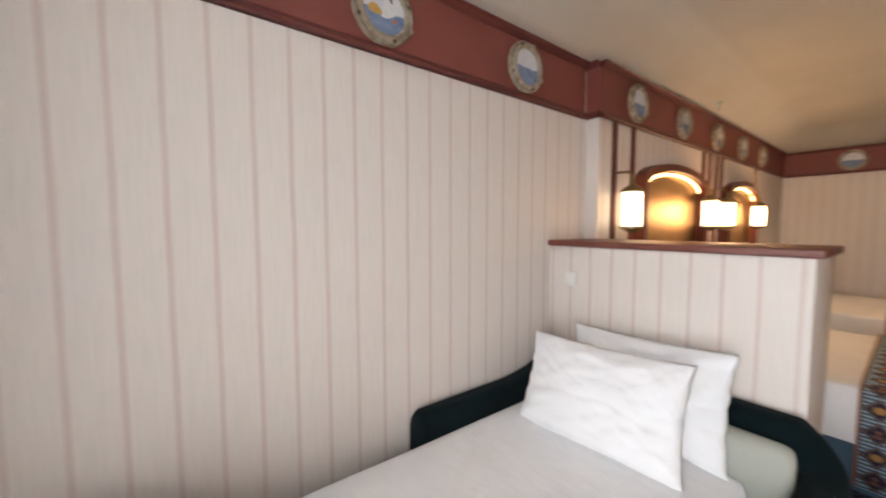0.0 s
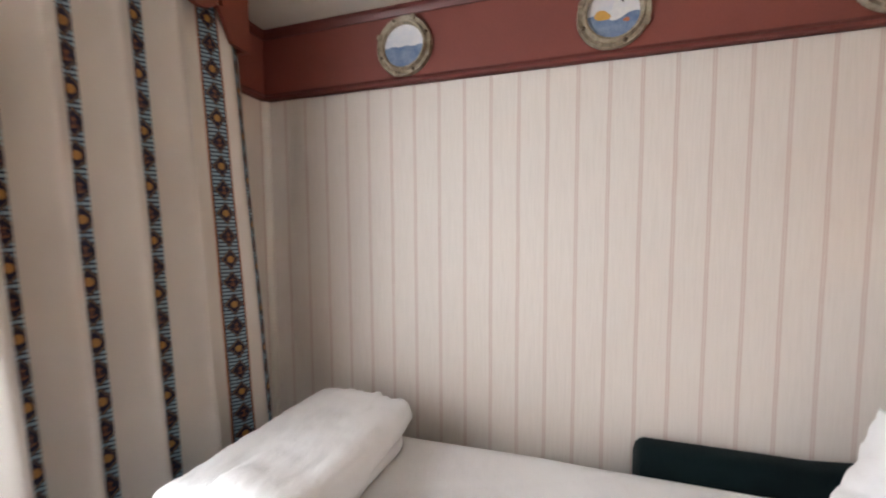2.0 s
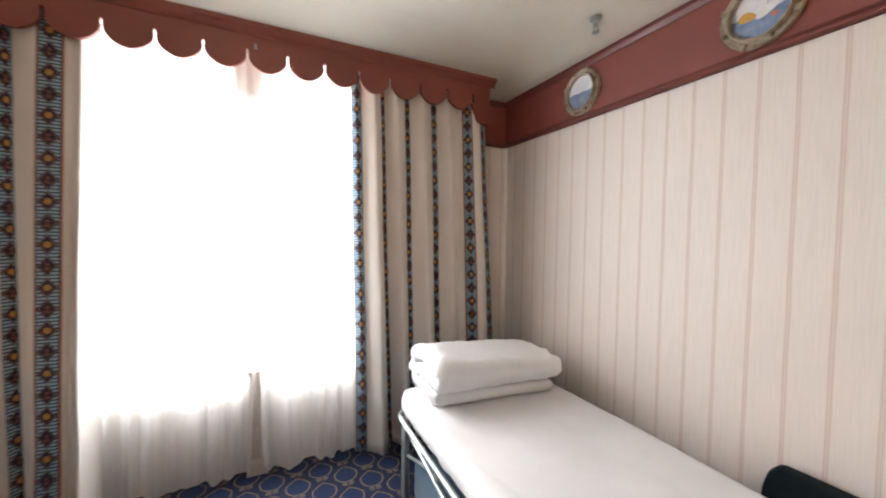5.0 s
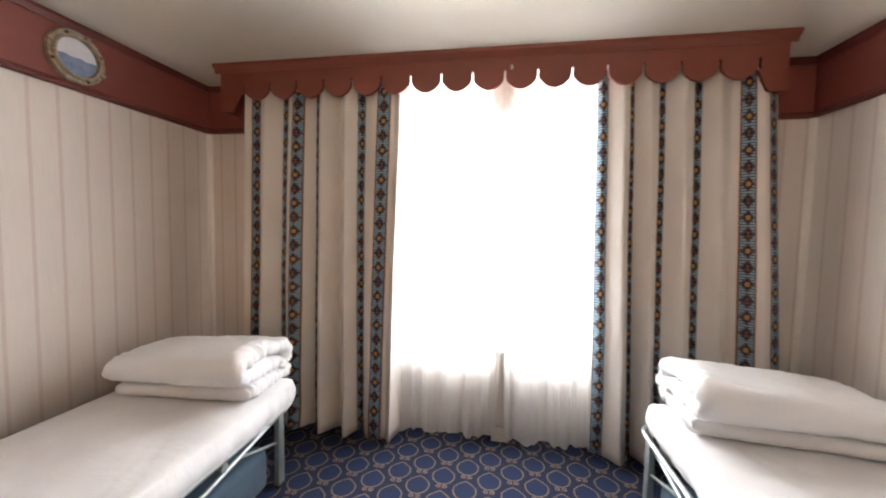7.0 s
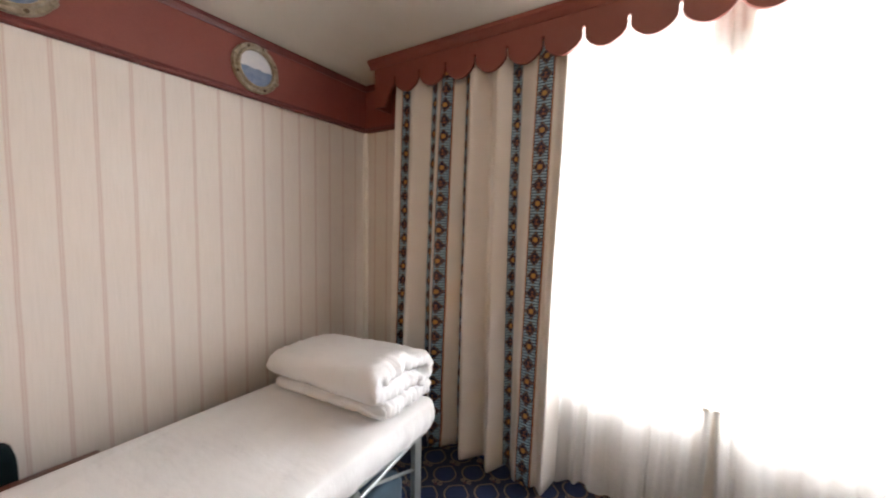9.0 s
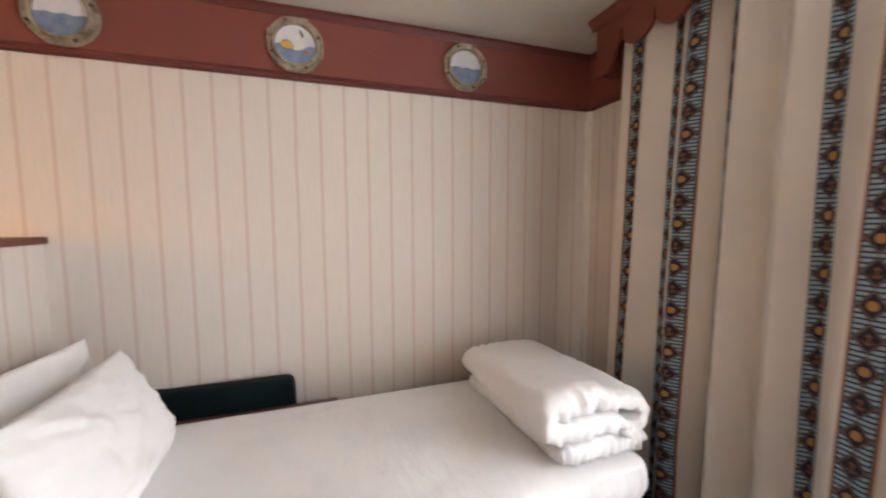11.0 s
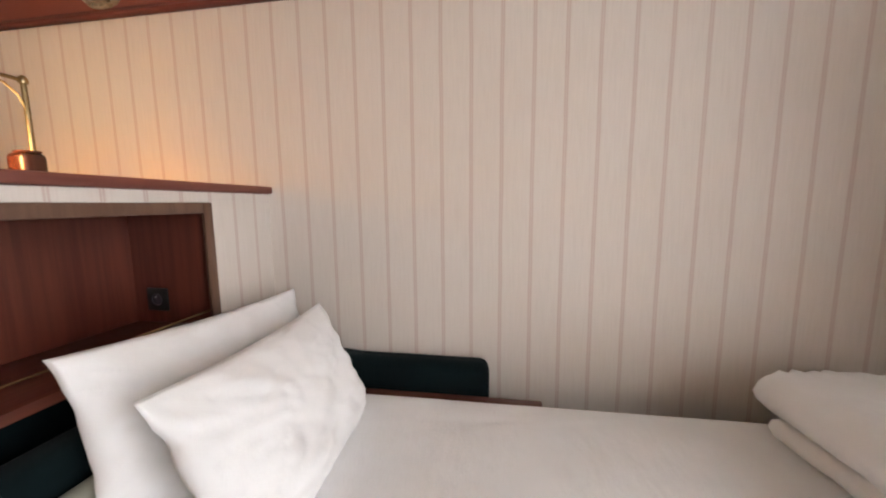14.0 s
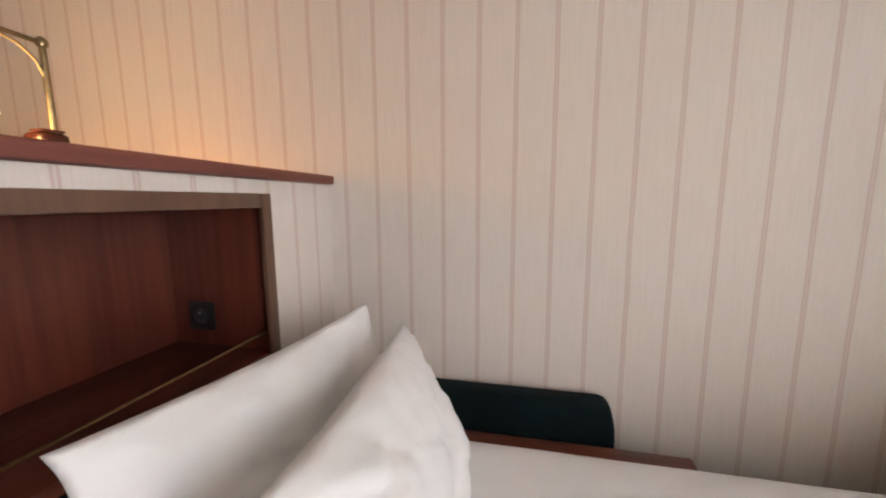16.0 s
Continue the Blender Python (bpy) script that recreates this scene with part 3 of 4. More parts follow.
# ---- portholes ----
def porthole(kind):
    """Faces +y in its own axes; z up."""
    ob = thing("porthole_plaque", {"sea": "round bronze porthole plaque painted with a sea horizon",
                                   "bird": "round bronze porthole plaque painted with a white bird",
                                   "float": "round bronze porthole plaque painted with an orange figure shape"}[kind], "plaque", group="portholes along the frieze")
    ob.scale = (0.87, 1.0, 0.87)
    turn = Matrix.Rotation(radians(-90), 4, "X")
    ring = part("ring", lathe([(0.104, 0.004), (0.104, 0.020), (0.108, 0.030), (0.116, 0.032), (0.121, 0.024), (0.124, 0.014), (0.136, 0.016), (0.142, 0.020), (0.147, 0.014), (0.147, 0.0), (0.110, 0.0)], 40, None, turn), M_RING, ob)
    part("picture", lathe([(0.0001, 0.010), (0.1045, 0.010), (0.1045, 0.004), (0.0001, 0.004)], 36, None, turn), M_SKYP, ob, "painted pale sky")
    sea = []
    for j in range(15):
        x = -0.1025 + 0.205 * j / 14
        sea.append((x, -0.004 + 0.0035 * math.sin(j * 1.3) + 0.004 * (j / 14)))
    arc = [(0.1035 * math.cos(q), 0.1035 * math.sin(q)) for q in [-0.06 - (math.pi - 0.12) * j / 20 for j in range(21)]]
    sea_part = part("painted_sea", slab([(x, z) for x, z in sea + arc], 0.002, None, Matrix.Translation((0, 0.0105, 0))), M_SEAP, ob, "painted blue sea", None, 20)

    def blob(name, cx, cz, rx, rz, mat, lay, tilt=0.0):
        o = []
        for j in range(20):
            q = 2 * math.pi * j / 20
            r = 1 + 0.10 * math.sin(3 * q + cx * 90)
            x, z = rx * r * math.cos(q), rz * r * math.sin(q)
            o.append((cx + x * math.cos(tilt) - z * math.sin(tilt), cz + x * math.sin(tilt) + z * math.cos(tilt)))
        part(name, slab(o, 0.0015, None, Matrix.Translation((0, 0.0125 + lay, 0))), mat, ob, "", None, 20)

    if kind == "bird":
        blob("painted_body", -0.018, -0.004, 0.042, 0.023, M_WHP, 0.0, -0.25)
        blob("painted_neck", -0.010, 0.022, 0.014, 0.030, M_WHP, 0.0006, 0.2)
        blob("painted_bill", 0.044, -0.006, 0.033, 0.020, M_YEL, 0.0012, 0.2)
        blob("painted_crest", -0.032, 0.058, 0.006, 0.022, M_DARKP, 0.0006, -0.35)
        blob("painted_foot", -0.052, -0.034, 0.013, 0.008, M_ORG, 0.0012)
    elif kind == "float":
        blob("painted_hull", 0.0, -0.046, 0.042, 0.020, M_YEL, 0.0)
        blob("painted_middle", 0.002, -0.012, 0.026, 0.028, M_ORG, 0.0008, 0.4)
        blob("painted_top", -0.002, 0.026, 0.020, 0.018, M_YEL, 0.0012)
        blob("painted_mark", 0.014, 0.052, 0.005, 0.014, M_DARKP, 0.0008, 0.3)
    for j in range(8):
        q = 2 * math.pi * (j + 0.5) / 8
        m = Matrix.Rotation(-q, 4, "Y")
        if j % 2:
            part("rivet", lathe([(0.0085, 0.0), (0.0085, 0.006), (0.005, 0.010), (0.0001, 0.011)], 10, None, m @ Matrix.Translation((0.129, 0.0155, 0)) @ turn), M_BOLT, ring)
        else:
            part("clamp", box(0.126, 0.151, 0.004, 0.026, -0.012, 0.012, 0.004), M_RING, ring, "", m)
    return ob


masters = {}


def place_porthole(kind, m):
    if kind not in masters:
        masters[kind] = porthole(kind)
        masters[kind].matrix_basis = m @ Matrix.Diagonal((0.87, 1.0, 0.87, 1))
    else:
        copy_thing(masters[kind], m)


ZP = 2.216
for y, kind in ((-0.852, "sea"), (-1.721, "bird"), (-2.597, "sea"), (-3.445, "float"), (-4.345, "sea"), (-5.22, "bird")):
    place_porthole(kind, pose(XL + 0.0125, y, ZP, 0, 0, -90))
for y, kind in ((-0.765, "sea"), (-1.600, "bird"), (-2.42, "sea")):
    place_porthole(kind, pose(XR - 0.0125, y, ZP, 0, 0, 90))
for y, kind in ((-3.46, "sea"), (-4.24, "sea"), (-5.02, "bird"), (-5.80, "sea"), (-6.58, "sea")):
    place_porthole(kind, pose(4.262 - 0.0125, y, ZP, 0, 0, 90))
for x in (3.62, 2.74, 1.86):
    place_porthole("sea", pose(x, YB + 0.0125, ZP, 0, 0, 0))


# ---- partitions ----
def partition_left():
    x1, y0, y1 = 1.655, -3.10, -2.735
    nx0, nx1, nz1 = 0.800, 1.535, 1.245
    ob = tagged(new("partition_wall_1"), "papered half-height partition with a mahogany niche", "partition", "", "structure")
    bm = box(XL + 0.001, nx0, y0, y1, 0.0, 1.287)
    box(nx1, x1, y0, y1, 0.0, 1.287, bm=bm)
    box(nx0, nx1, y0, y1, nz1, 1.287, bm=bm)
    box(nx0, nx1, y0, y0 + 0.03, 0.0, nz1, bm=bm)
    part("core", bm, M_PAPER_X, ob)
    part("shelf_top", box(XL + 0.002, x1 + 0.02, -3.13, -2.712, 1.288, 1.318, 0.006), M_SHELF, ob, "red-brown wooden capping shelf")
    part("niche_back", box(nx0, nx1, y0 + 0.031, y0 + 0.045, 0.55, nz1 - 0.001), M_WOODZ, ob)
    part("niche_side", box(nx0 + 0.0005, nx0 + 0.014, y0 + 0.046, y1 - 0.002, 0.55, nz1 - 0.001), M_WOODZ, ob)
    part("niche_side", box(nx1 - 0.014, nx1 - 0.0005, y0 + 0.046, y1 - 0.002, 0.55, nz1 - 0.001), M_WOODZ, ob)
    part("niche_top", box(nx0 + 0.015, nx1 - 0.015, y0 + 0.046, y1 - 0.002, nz1 - 0.016, nz1 - 0.001), M_WOODX, ob)
    part("niche_shelf", box(nx0 + 0.015, nx1 - 0.015, y0 + 0.046, y1 + 0.004, 0.795, 0.822, 0.003), M_WOODX, ob)
    part("niche_panel", box(nx0 + 0.015, nx1 - 0.015, y0 + 0.20, y0 + 0.22, 0.55, 0.794), M_VELVET, ob)
    # flat frame round the opening
    part("frame_upright", box(nx0 - 0.004, nx0 + 0.032, y1 + 0.001, y1 + 0.014, 0.56, nz1 + 0.006, 0.003), M_FRAME, ob)
    part("frame_upright", box(nx1 - 0.042, nx1 + 0.004, y1 + 0.001, y1 + 0.014, 0.56, nz1 + 0.006, 0.003), M_FRAME, ob)
    part("frame_head", box(nx0 + 0.0325, nx1 - 0.0425, y1 + 0.001, y1 + 0.014, nz1 - 0.030, nz1 + 0.006, 0.003), M_FRAME, ob)
    part("brass_rail", tube([(nx0 + 0.016, y1 - 0.016, 0.872), (nx1 - 0.016, y1 - 0.016, 0.872)], 0.0035, 8), M_BRASS, ob, "thin brass gallery rail")
    s = thing("wall_socket", "black power socket with a round recess in the niche", "socket", (nx0 + 0.014, -2.955, 0.907))
    part("plate", box(0.0005, 0.010, -0.042, 0.042, -0.042, 0.042, 0.004), M_BLACK, s)
    part("recess", lathe([(0.022, 0), (0.022, 0.004), (0.018, 0.004), (0.017, 0.001), (0.0001, 0.001)], 20, None, pose(0.0095, 0, 0, 0, 90, 0)), M_DARKP, s)
    part("pin", lathe([(0.0025, 0), (0.0025, 0.006), (0.0001, 0.0065)], 8, None, pose(0.0105, 0, 0.010, 0, 90, 0)), M_STEEL, s)
    return ob


def partition_right():
    x0, y0, y1 = 3.262, -3.06, -2.668
    ob = tagged(new("partition_wall_2"), "papered half-height partition at the head of a bed", "partition", "", "structure")
    part("core", box(x0, XR - 0.001, y0, y1, 0.0, 1.287, 0.004), M_PAPER_X, ob)
    part("shelf_top", box(x0 - 0.022, XR - 0.002, y0 - 0.03, -2.648, 1.288, 1.318, 0.006), M_SHELF, ob, "red-brown wooden capping shelf")
    s = thing("light_switch", "small white plastic light switch on the partition", "switch", (4.198, y1, 1.11))
    plate = part("plate", box(-0.032, 0.032, 0.0005, 0.012, -0.042, 0.042, 0.005), M_SWITCH, s)
    part("rocker", box(-0.018, 0.018, 0.0122, 0.017, -0.022, 0.030, 0.003), M_SWITCH, plate)
    return ob


partition_left()
partition_right()


# ---- chair-beds ----
def rounded_wall(pts, thick, z0, z1, r=0.03):
    """An upholstered wall of constant thickness along a line in plan, with a rolled top."""
    bm = bmesh.new()
    rows = []
    P = [Vector((x, y, 0)) for x, y in pts]
    prof = [(-thick / 2, z0)]
    for j in range(7):
        q = math.pi - math.pi / 2 * j / 6
        prof.append((-thick / 2 + r + r * math.cos(q), -r + r * math.sin(q)))
    for j in range(7):
        q = math.pi / 2 - math.pi / 2 * j / 6
        prof.append((thick / 2 - r + r * math.cos(q), -r + r * math.sin(q)))
    prof.append((thick / 2, z0))
    n = len(P)
    for i, p in enumerate(P):
        d = (P[min(i + 1, n - 1)] - P[max(i - 1, 0)]).normalized()
        s = Vector((-d.y, d.x, 0))
        top = z1(i / (n - 1))
        rows.append([bm.verts.new(p + s * o + Vector((0, 0, z if k in (0, len(prof) - 1) else top + z))) for k, (o, z) in enumerate(prof)])
    for a, b in zip(rows, rows[1:]):
        for j in range(len(prof) - 1):
            bm.faces.new((a[j], a[j + 1], b[j + 1], b[j]))
    bm.faces.new(rows[0])
    bm.faces.new(rows[-1][::-1])
    return bm


def sheet_block(x0, x1, y0, y1, z0, z1, r, nx=80, ny=120, sag=0.006, seed=1.0):
    """A mattress under a sheet: rounded edges, slight waves, gathered sides."""
    bm = bmesh.new()
    cx, cy = 0.5 * (x0 + x1), 0.5 * (y0 + y1)
    hx, hy, h = 0.5 * (x1 - x0), 0.5 * (y1 - y0), z1 - z0
    ring = []
    grid = {}
    for i in range(nx + 1):
        for j in range(ny + 1):
            u, v = 2 * i / nx - 1, 2 * j / ny - 1
            a = math.copysign(1 - (1 - abs(u)) ** 1.7, u)
            b = math.copysign(1 - (1 - abs(v)) ** 1.9, v)
            x, y = a * hx, b * hy
            dx, dy = max(0, abs(x) - (hx - r)), max(0, abs(y) - (hy - r))
            d = min(1.0, math.hypot(dx, dy) / r)
            if dx > 0 and dy > 0:
                f = min(1.0, r / max(math.hypot(dx, dy), 1e-6))
                x = math.copysign(hx - r + dx * f, x)
                y = math.copysign(hy - r + dy * f, y)
            z = z1 - 0.35 * r * (1 - math.sqrt(max(0.0, 1 - d * d)))
            nz = noise.noise(Vector((x * 3 + seed, y * 1.6, 0.3))) * sag + noise.noise(Vector((x * 11 + seed, y * 3.5, 2.0))) * sag * 0.35 - 0.004 * max(0.0, 1 - abs(noise.noise(Vector((x * 2.5 + y * 1.6 + seed, y * 0.7, 5.0)))) * 9) * (1 - d)
            nz -= 0.0035 * max(0.0, 1 - 16 * abs(noise.noise(Vector((x * 3.2 + y * 0.9, y * 0.55 + seed, 8.0))))) * (1 - d)
            grid[i, j] = bm.verts.new((cx + x, cy + y, z + nz))
    for i in range(nx):
        for j in range(ny):
            bm.faces.new((grid[i, j], grid[i + 1, j], grid[i + 1, j + 1], grid[i, j + 1]))
    rim = [grid[i, 0] for i in range(nx + 1)] + [grid[nx, j] for j in range(1, ny + 1)] + [grid[i, ny] for i in range(nx - 1, -1, -1)] + [grid[0, j] for j in range(ny - 1, 0, -1)]
    prev = rim
    for k in range(1, 6):
        t = k / 5
        nxt = []
        for q, v in enumerate(rim):
            out = Vector((v.co.x - cx, v.co.y - cy, 0))
            out = Vector((out.x / hx ** 2, out.y / hy ** 2, 0)).normalized()
            g = 0.007 * math.sin(q * 0.9 + seed) * math.sin(q * 0.23) * t
            nxt.append(bm.verts.new(Vector((v.co.x, v.co.y, v.co.z + (z0 - v.co.z) * t)) + out * (0.016 * math.sin(math.pi * t) + g - 0.012 * t)))
        for q in range(len(rim)):
            w = (q + 1) % len(rim)
            bm.faces.new((prev[q], prev[w], nxt[w], nxt[q]))
        prev = nxt
    bm.faces.new(prev)
    return bm


def chair_bed(side, foot, head, wall_x, m0, m1, ax, label):
    """side 1: wall at low x; -1: wall at high x. Own axes: x out from the wall, y along, origin on the floor."""
    ob = thing("chair_bed", label, "sofa bed", (wall_x, 0, 0), "pull-out chair beds")
    X = lambda a, b: (min(a * side, b * side), max(a * side, b * side))
    # upholstered shell: arm along the wall, back against the partition, outer arm
    yb = head + 0.062
    pts = [(0.062, head + 0.950), (0.062, head + 0.944), (0.062, head + 0.932), (0.062, head + 0.915)]
    pts += [(0.062, head + 0.905 - 0.1 * k) for k in range(1, 8)]
    pts += [(0.062 + 0.10 - 0.10 * math.cos(q), head + 0.165 - 0.10 * math.sin(q)) for q in [math.pi / 2 * k / 6 for k in range(7)]]
    pts += [(0.162 + (ax - 0.24) * k / 10, yb) for k in range(1, 11)]
    pts += [(ax - 0.07 + 0.07 * math.sin(q), yb + 0.07 - 0.07 * math.cos(q)) for q in [math.pi / 2 * k / 6 for k in range(7)]]
    pts += [(ax, yb + 0.07 + 0.1 * k) for k in range(1, 5)]
    pts = [(x * side, y) for x, y in pts]
    top = lambda t: 0.618 - (0.045, 0.020, 0.006, 0.0)[min(3, int(t * (len(pts) - 1) + 0.5))] + 0.125 * min(1, max(0, (t - 0.22) / 0.2)) - 0.16 * min(1, max(0, (t - 0.74) / 0.20))
    part("shell", rounded_wall(pts, 0.115, 0.08, top, 0.045), M_VELVET, ob, "dark teal velvet arms and back")
    part("inner_pad", box(*X(0.125, ax - 0.060), head + 0.125, head + 0.21, 0.30, 0.680, 0.035, 3), M_GREY, ob, "grey-green upholstered inner back")
    part("side_rail", box(*X(0.130, 0.212), head + 0.22, head + 1.15, 0.474, 0.504, 0.006), M_WOODY, ob, "dark wooden rail along the wall side")
    part("base", box(*X(0.13, ax - 0.065), head + 0.205, head + 1.0, 0.06, 0.36, 0.02), M_BLUE, ob)
    # mattress under a white sheet
    part("mattress", sheet_block(*X(m0, m1), head + 0.215, foot, 0.400, 0.540, 0.05, seed=3.0 * side), M_SHEET, ob, "mattress under a white fitted sheet")
    # folded seat cushion hanging below
    part("seat_cushion", box(*X(0.25, 0.985), foot - 0.80, foot - 0.19, 0.035, 0.255, 0.035, 3), M_BLUE, ob, "slate-blue seat cushion")
    # steel folding frame
    for x in (0.255, 1.004):
        part("side_tube", tube([(x * side, head + 0.9, 0.392), (x * side, foot - 0.10, 0.392), (x * side, foot - 0.050, 0.398), (x * side, foot - 0.035, 0.415)], 0.013, 10), M_STEEL, ob)
        part("lower_tube", tube([(x * side, head + 0.95, 0.30), (x * side, foot - 0.62, 0.315), (x * side, foot - 0.30, 0.365), (x * side, foot - 0.16, 0.385)], 0.010, 10), M_STEEL, ob)
        bm = bmesh.new()
        box(*X(x - 0.014, x + 0.014), foot - 0.155, foot - 0.105, 0.012, 0.385, 0.004, bm=bm)
        leg = part("leg", bm, M_STEEL, ob)
        part("leg_foot", box(*X(x - 0.018, x + 0.018), foot - 0.160, foot - 0.100, 0.0, 0.012, 0.003), M_BLACK, leg, "black rubber foot")
        part("brace", tube([(x * side * 0.998, foot - 0.13, 0.24), (x * side * 0.998, foot - 0.42, 0.34)], 0.007, 8), M_STEEL, ob)
        part("hinge", lathe([(0.020, -0.008), (0.020, 0.008)], 14, None, pose(x * side, foot - 0.52, 0.36, 0, 90, 0)), M_STEEL, ob)
    part("foot_tube", tube([(0.255 * side, foot - 0.035, 0.415), (1.004 * side, foot - 0.035, 0.415)], 0.013, 10), M_STEEL, ob)
    return ob


FOOTL, FOOTR, HEADL, HEADR = -0.555, -0.455, -2.728, -2.662
chair_bed(1, FOOTL, HEADL, XL, 0.212, 1.030, 1.215, "teal velvet chair-bed pulled out with white bedding")
chair_bed(-1, FOOTR, HEADR, XR, 0.140, 0.985, 1.150, "teal velvet chair-bed opened beside the striped wall")


# ---- bedding ----
def pillow(w, h, d, seed):
    """A soft pillow in its own x (width), z (height) plane, plump along y, with pinched corners and a flat hem."""
    bm = bmesh.new()
    nx, nz = 64, 46
    g = [{}, {}]
    for s in (0, 1):
        for i in range(nx + 1):
            for j in range(nz + 1):
                u, v = 2 * i / nx - 1, 2 * j / nz - 1
                pin = 1 - 0.065 * (1 - v * v) * abs(u) ** 2
                pin2 = 1 - 0.06 * (1 - u * u) * abs(v) ** 2
                t = max(0.0, (1 - abs(u) ** 2.6)) ** 0.55 * max(0.0, (1 - abs(v) ** 2.4)) ** 0.55
                p = Vector((u * w / 2 * pin, 0, v * h / 2 * pin2))
                wr = noise.noise(Vector((u * 2.2 + seed, v * 2.2, s * 5))) * 0.016 + noise.noise(Vector((u * 3 + v * 2 + seed, v * 3, s * 9))) * 0.012 + noise.noise(Vector((u * 9 - v * 6 + seed, v * 7, s * 3))) * 0.003
                rad = noise.noise(Vector((math.atan2(v, u) * 4 + seed, 0, s))) * 0.022 * min(1, math.hypot(u, v)) ** 2
                # drawn creases that run in from the corners
                for cu, cv in ((1, 1), (-1, 1), (1, -1), (-1, -1)):
                    du, dv = u - cu, v - cv
                    rr = math.hypot(du, dv)
                    wr -= 0.011 * math.exp(-rr * 1.3) * max(0.0, 1 - 5 * abs(noise.noise(Vector((math.atan2(dv, du) * 5 + seed, rr * 0.8, s * 4 + cu + 2 * cv)))))
                wr -= 0.006 * max(0.0, 1 - 5 * abs(noise.noise(Vector((u * 1.5 + v * 1.3 + seed, v * 1.6 - u, s * 7)))))
                sagf = 1 - 0.22 * v
                p.y = (d / 2 * t * sagf + (wr + rad) * t ** 0.5) * (1 if s else -1)
                edge = (i in (0, nx)) or (j in (0, nz))
                if s == 1 and edge:
                    g[1][i, j] = g[0][i, j]
                else:
                    p.x += 0.008 * noise.noise(Vector((seed, v * 5, u))) * (abs(u) > 0.9)
                    g[s][i, j] = bm.verts.new(p)
    for s in (0, 1):
        for i in range(nx):
            for j in range(nz):
                bm.faces.new((g[s][i, j], g[s][i + 1, j], g[s][i + 1, j + 1], g[s][i, j + 1]))
    return bm


def place_pillow(label, base, lean, turn, tilt, seed, w=0.70, h=0.46, d=0.17):
    m = Matrix.Translation(base) @ Matrix.Rotation(radians(turn), 4, "Z") @ Matrix.Rotation(radians(lean), 4, "X") @ Matrix.Rotation(radians(tilt), 4, "Y") @ Matrix.Translation((0, 0, h / 2 - 0.02))
    tagged(part("pillow", pillow(w, h, d, seed), M_PILLOW, None, "", m, 180), label, "pillow", "pillows on the chair beds")


place_pillow("white cotton pillow leaning on another pillow", (1.075, -2.20, 0.535), 24, 4, -2, 1.7, 0.70, 0.42, 0.18)
place_pillow("white cotton pillow propped against the chair-bed's back", (1.05, -2.44, 0.535), 15, -3, -3, 4.2, 0.74, 0.44, 0.15)
place_pillow("plump white pillow at the head of the bed", (3.805, -2.20, 0.535), 21, 3, 2, 7.1, 0.66, 0.415, 0.18)
place_pillow("white pillow standing behind another pillow", (3.735, -2.42, 0.535), 14, -4, 3, 9.4, 0.67, 0.425, 0.15)


def fold_line(depth, lower):
    """Middle line of the folded layers in cross section, from the head side; (along the bed, up)."""
    h = depth / 2
    if lower:
        o = [(-0.82 * h + 0.18 * h * k / 5, 0.042) for k in range(6)] + [(-0.64 * h + 1.56 * h * k / 12, 0.042) for k in range(1, 13)]
        return o
    o = [(0.62 * h - 1.37 * h * k / 12, 0.118) for k in range(13)]
    o += [(-0.75 * h - 0.036 * math.sin(q), 0.154 - 0.036 * math.cos(q)) for q in [math.pi * k / 9 for k in range(1, 9)]]
    o += [(-0.75 * h + 1.50 * h * k / 12, 0.190 + 0.008 * math.sin(math.pi * k / 12)) for k in range(13)]
    o += [(0.75 * h + 0.050 * math.sin(q), 0.140 + 0.050 * math.cos(q)) for q in [math.pi * k / 9 for k in range(1, 9)]]
    o += [(0.75 * h - 0.25 * h * k / 3, 0.090) for k in range(4)]
    return o


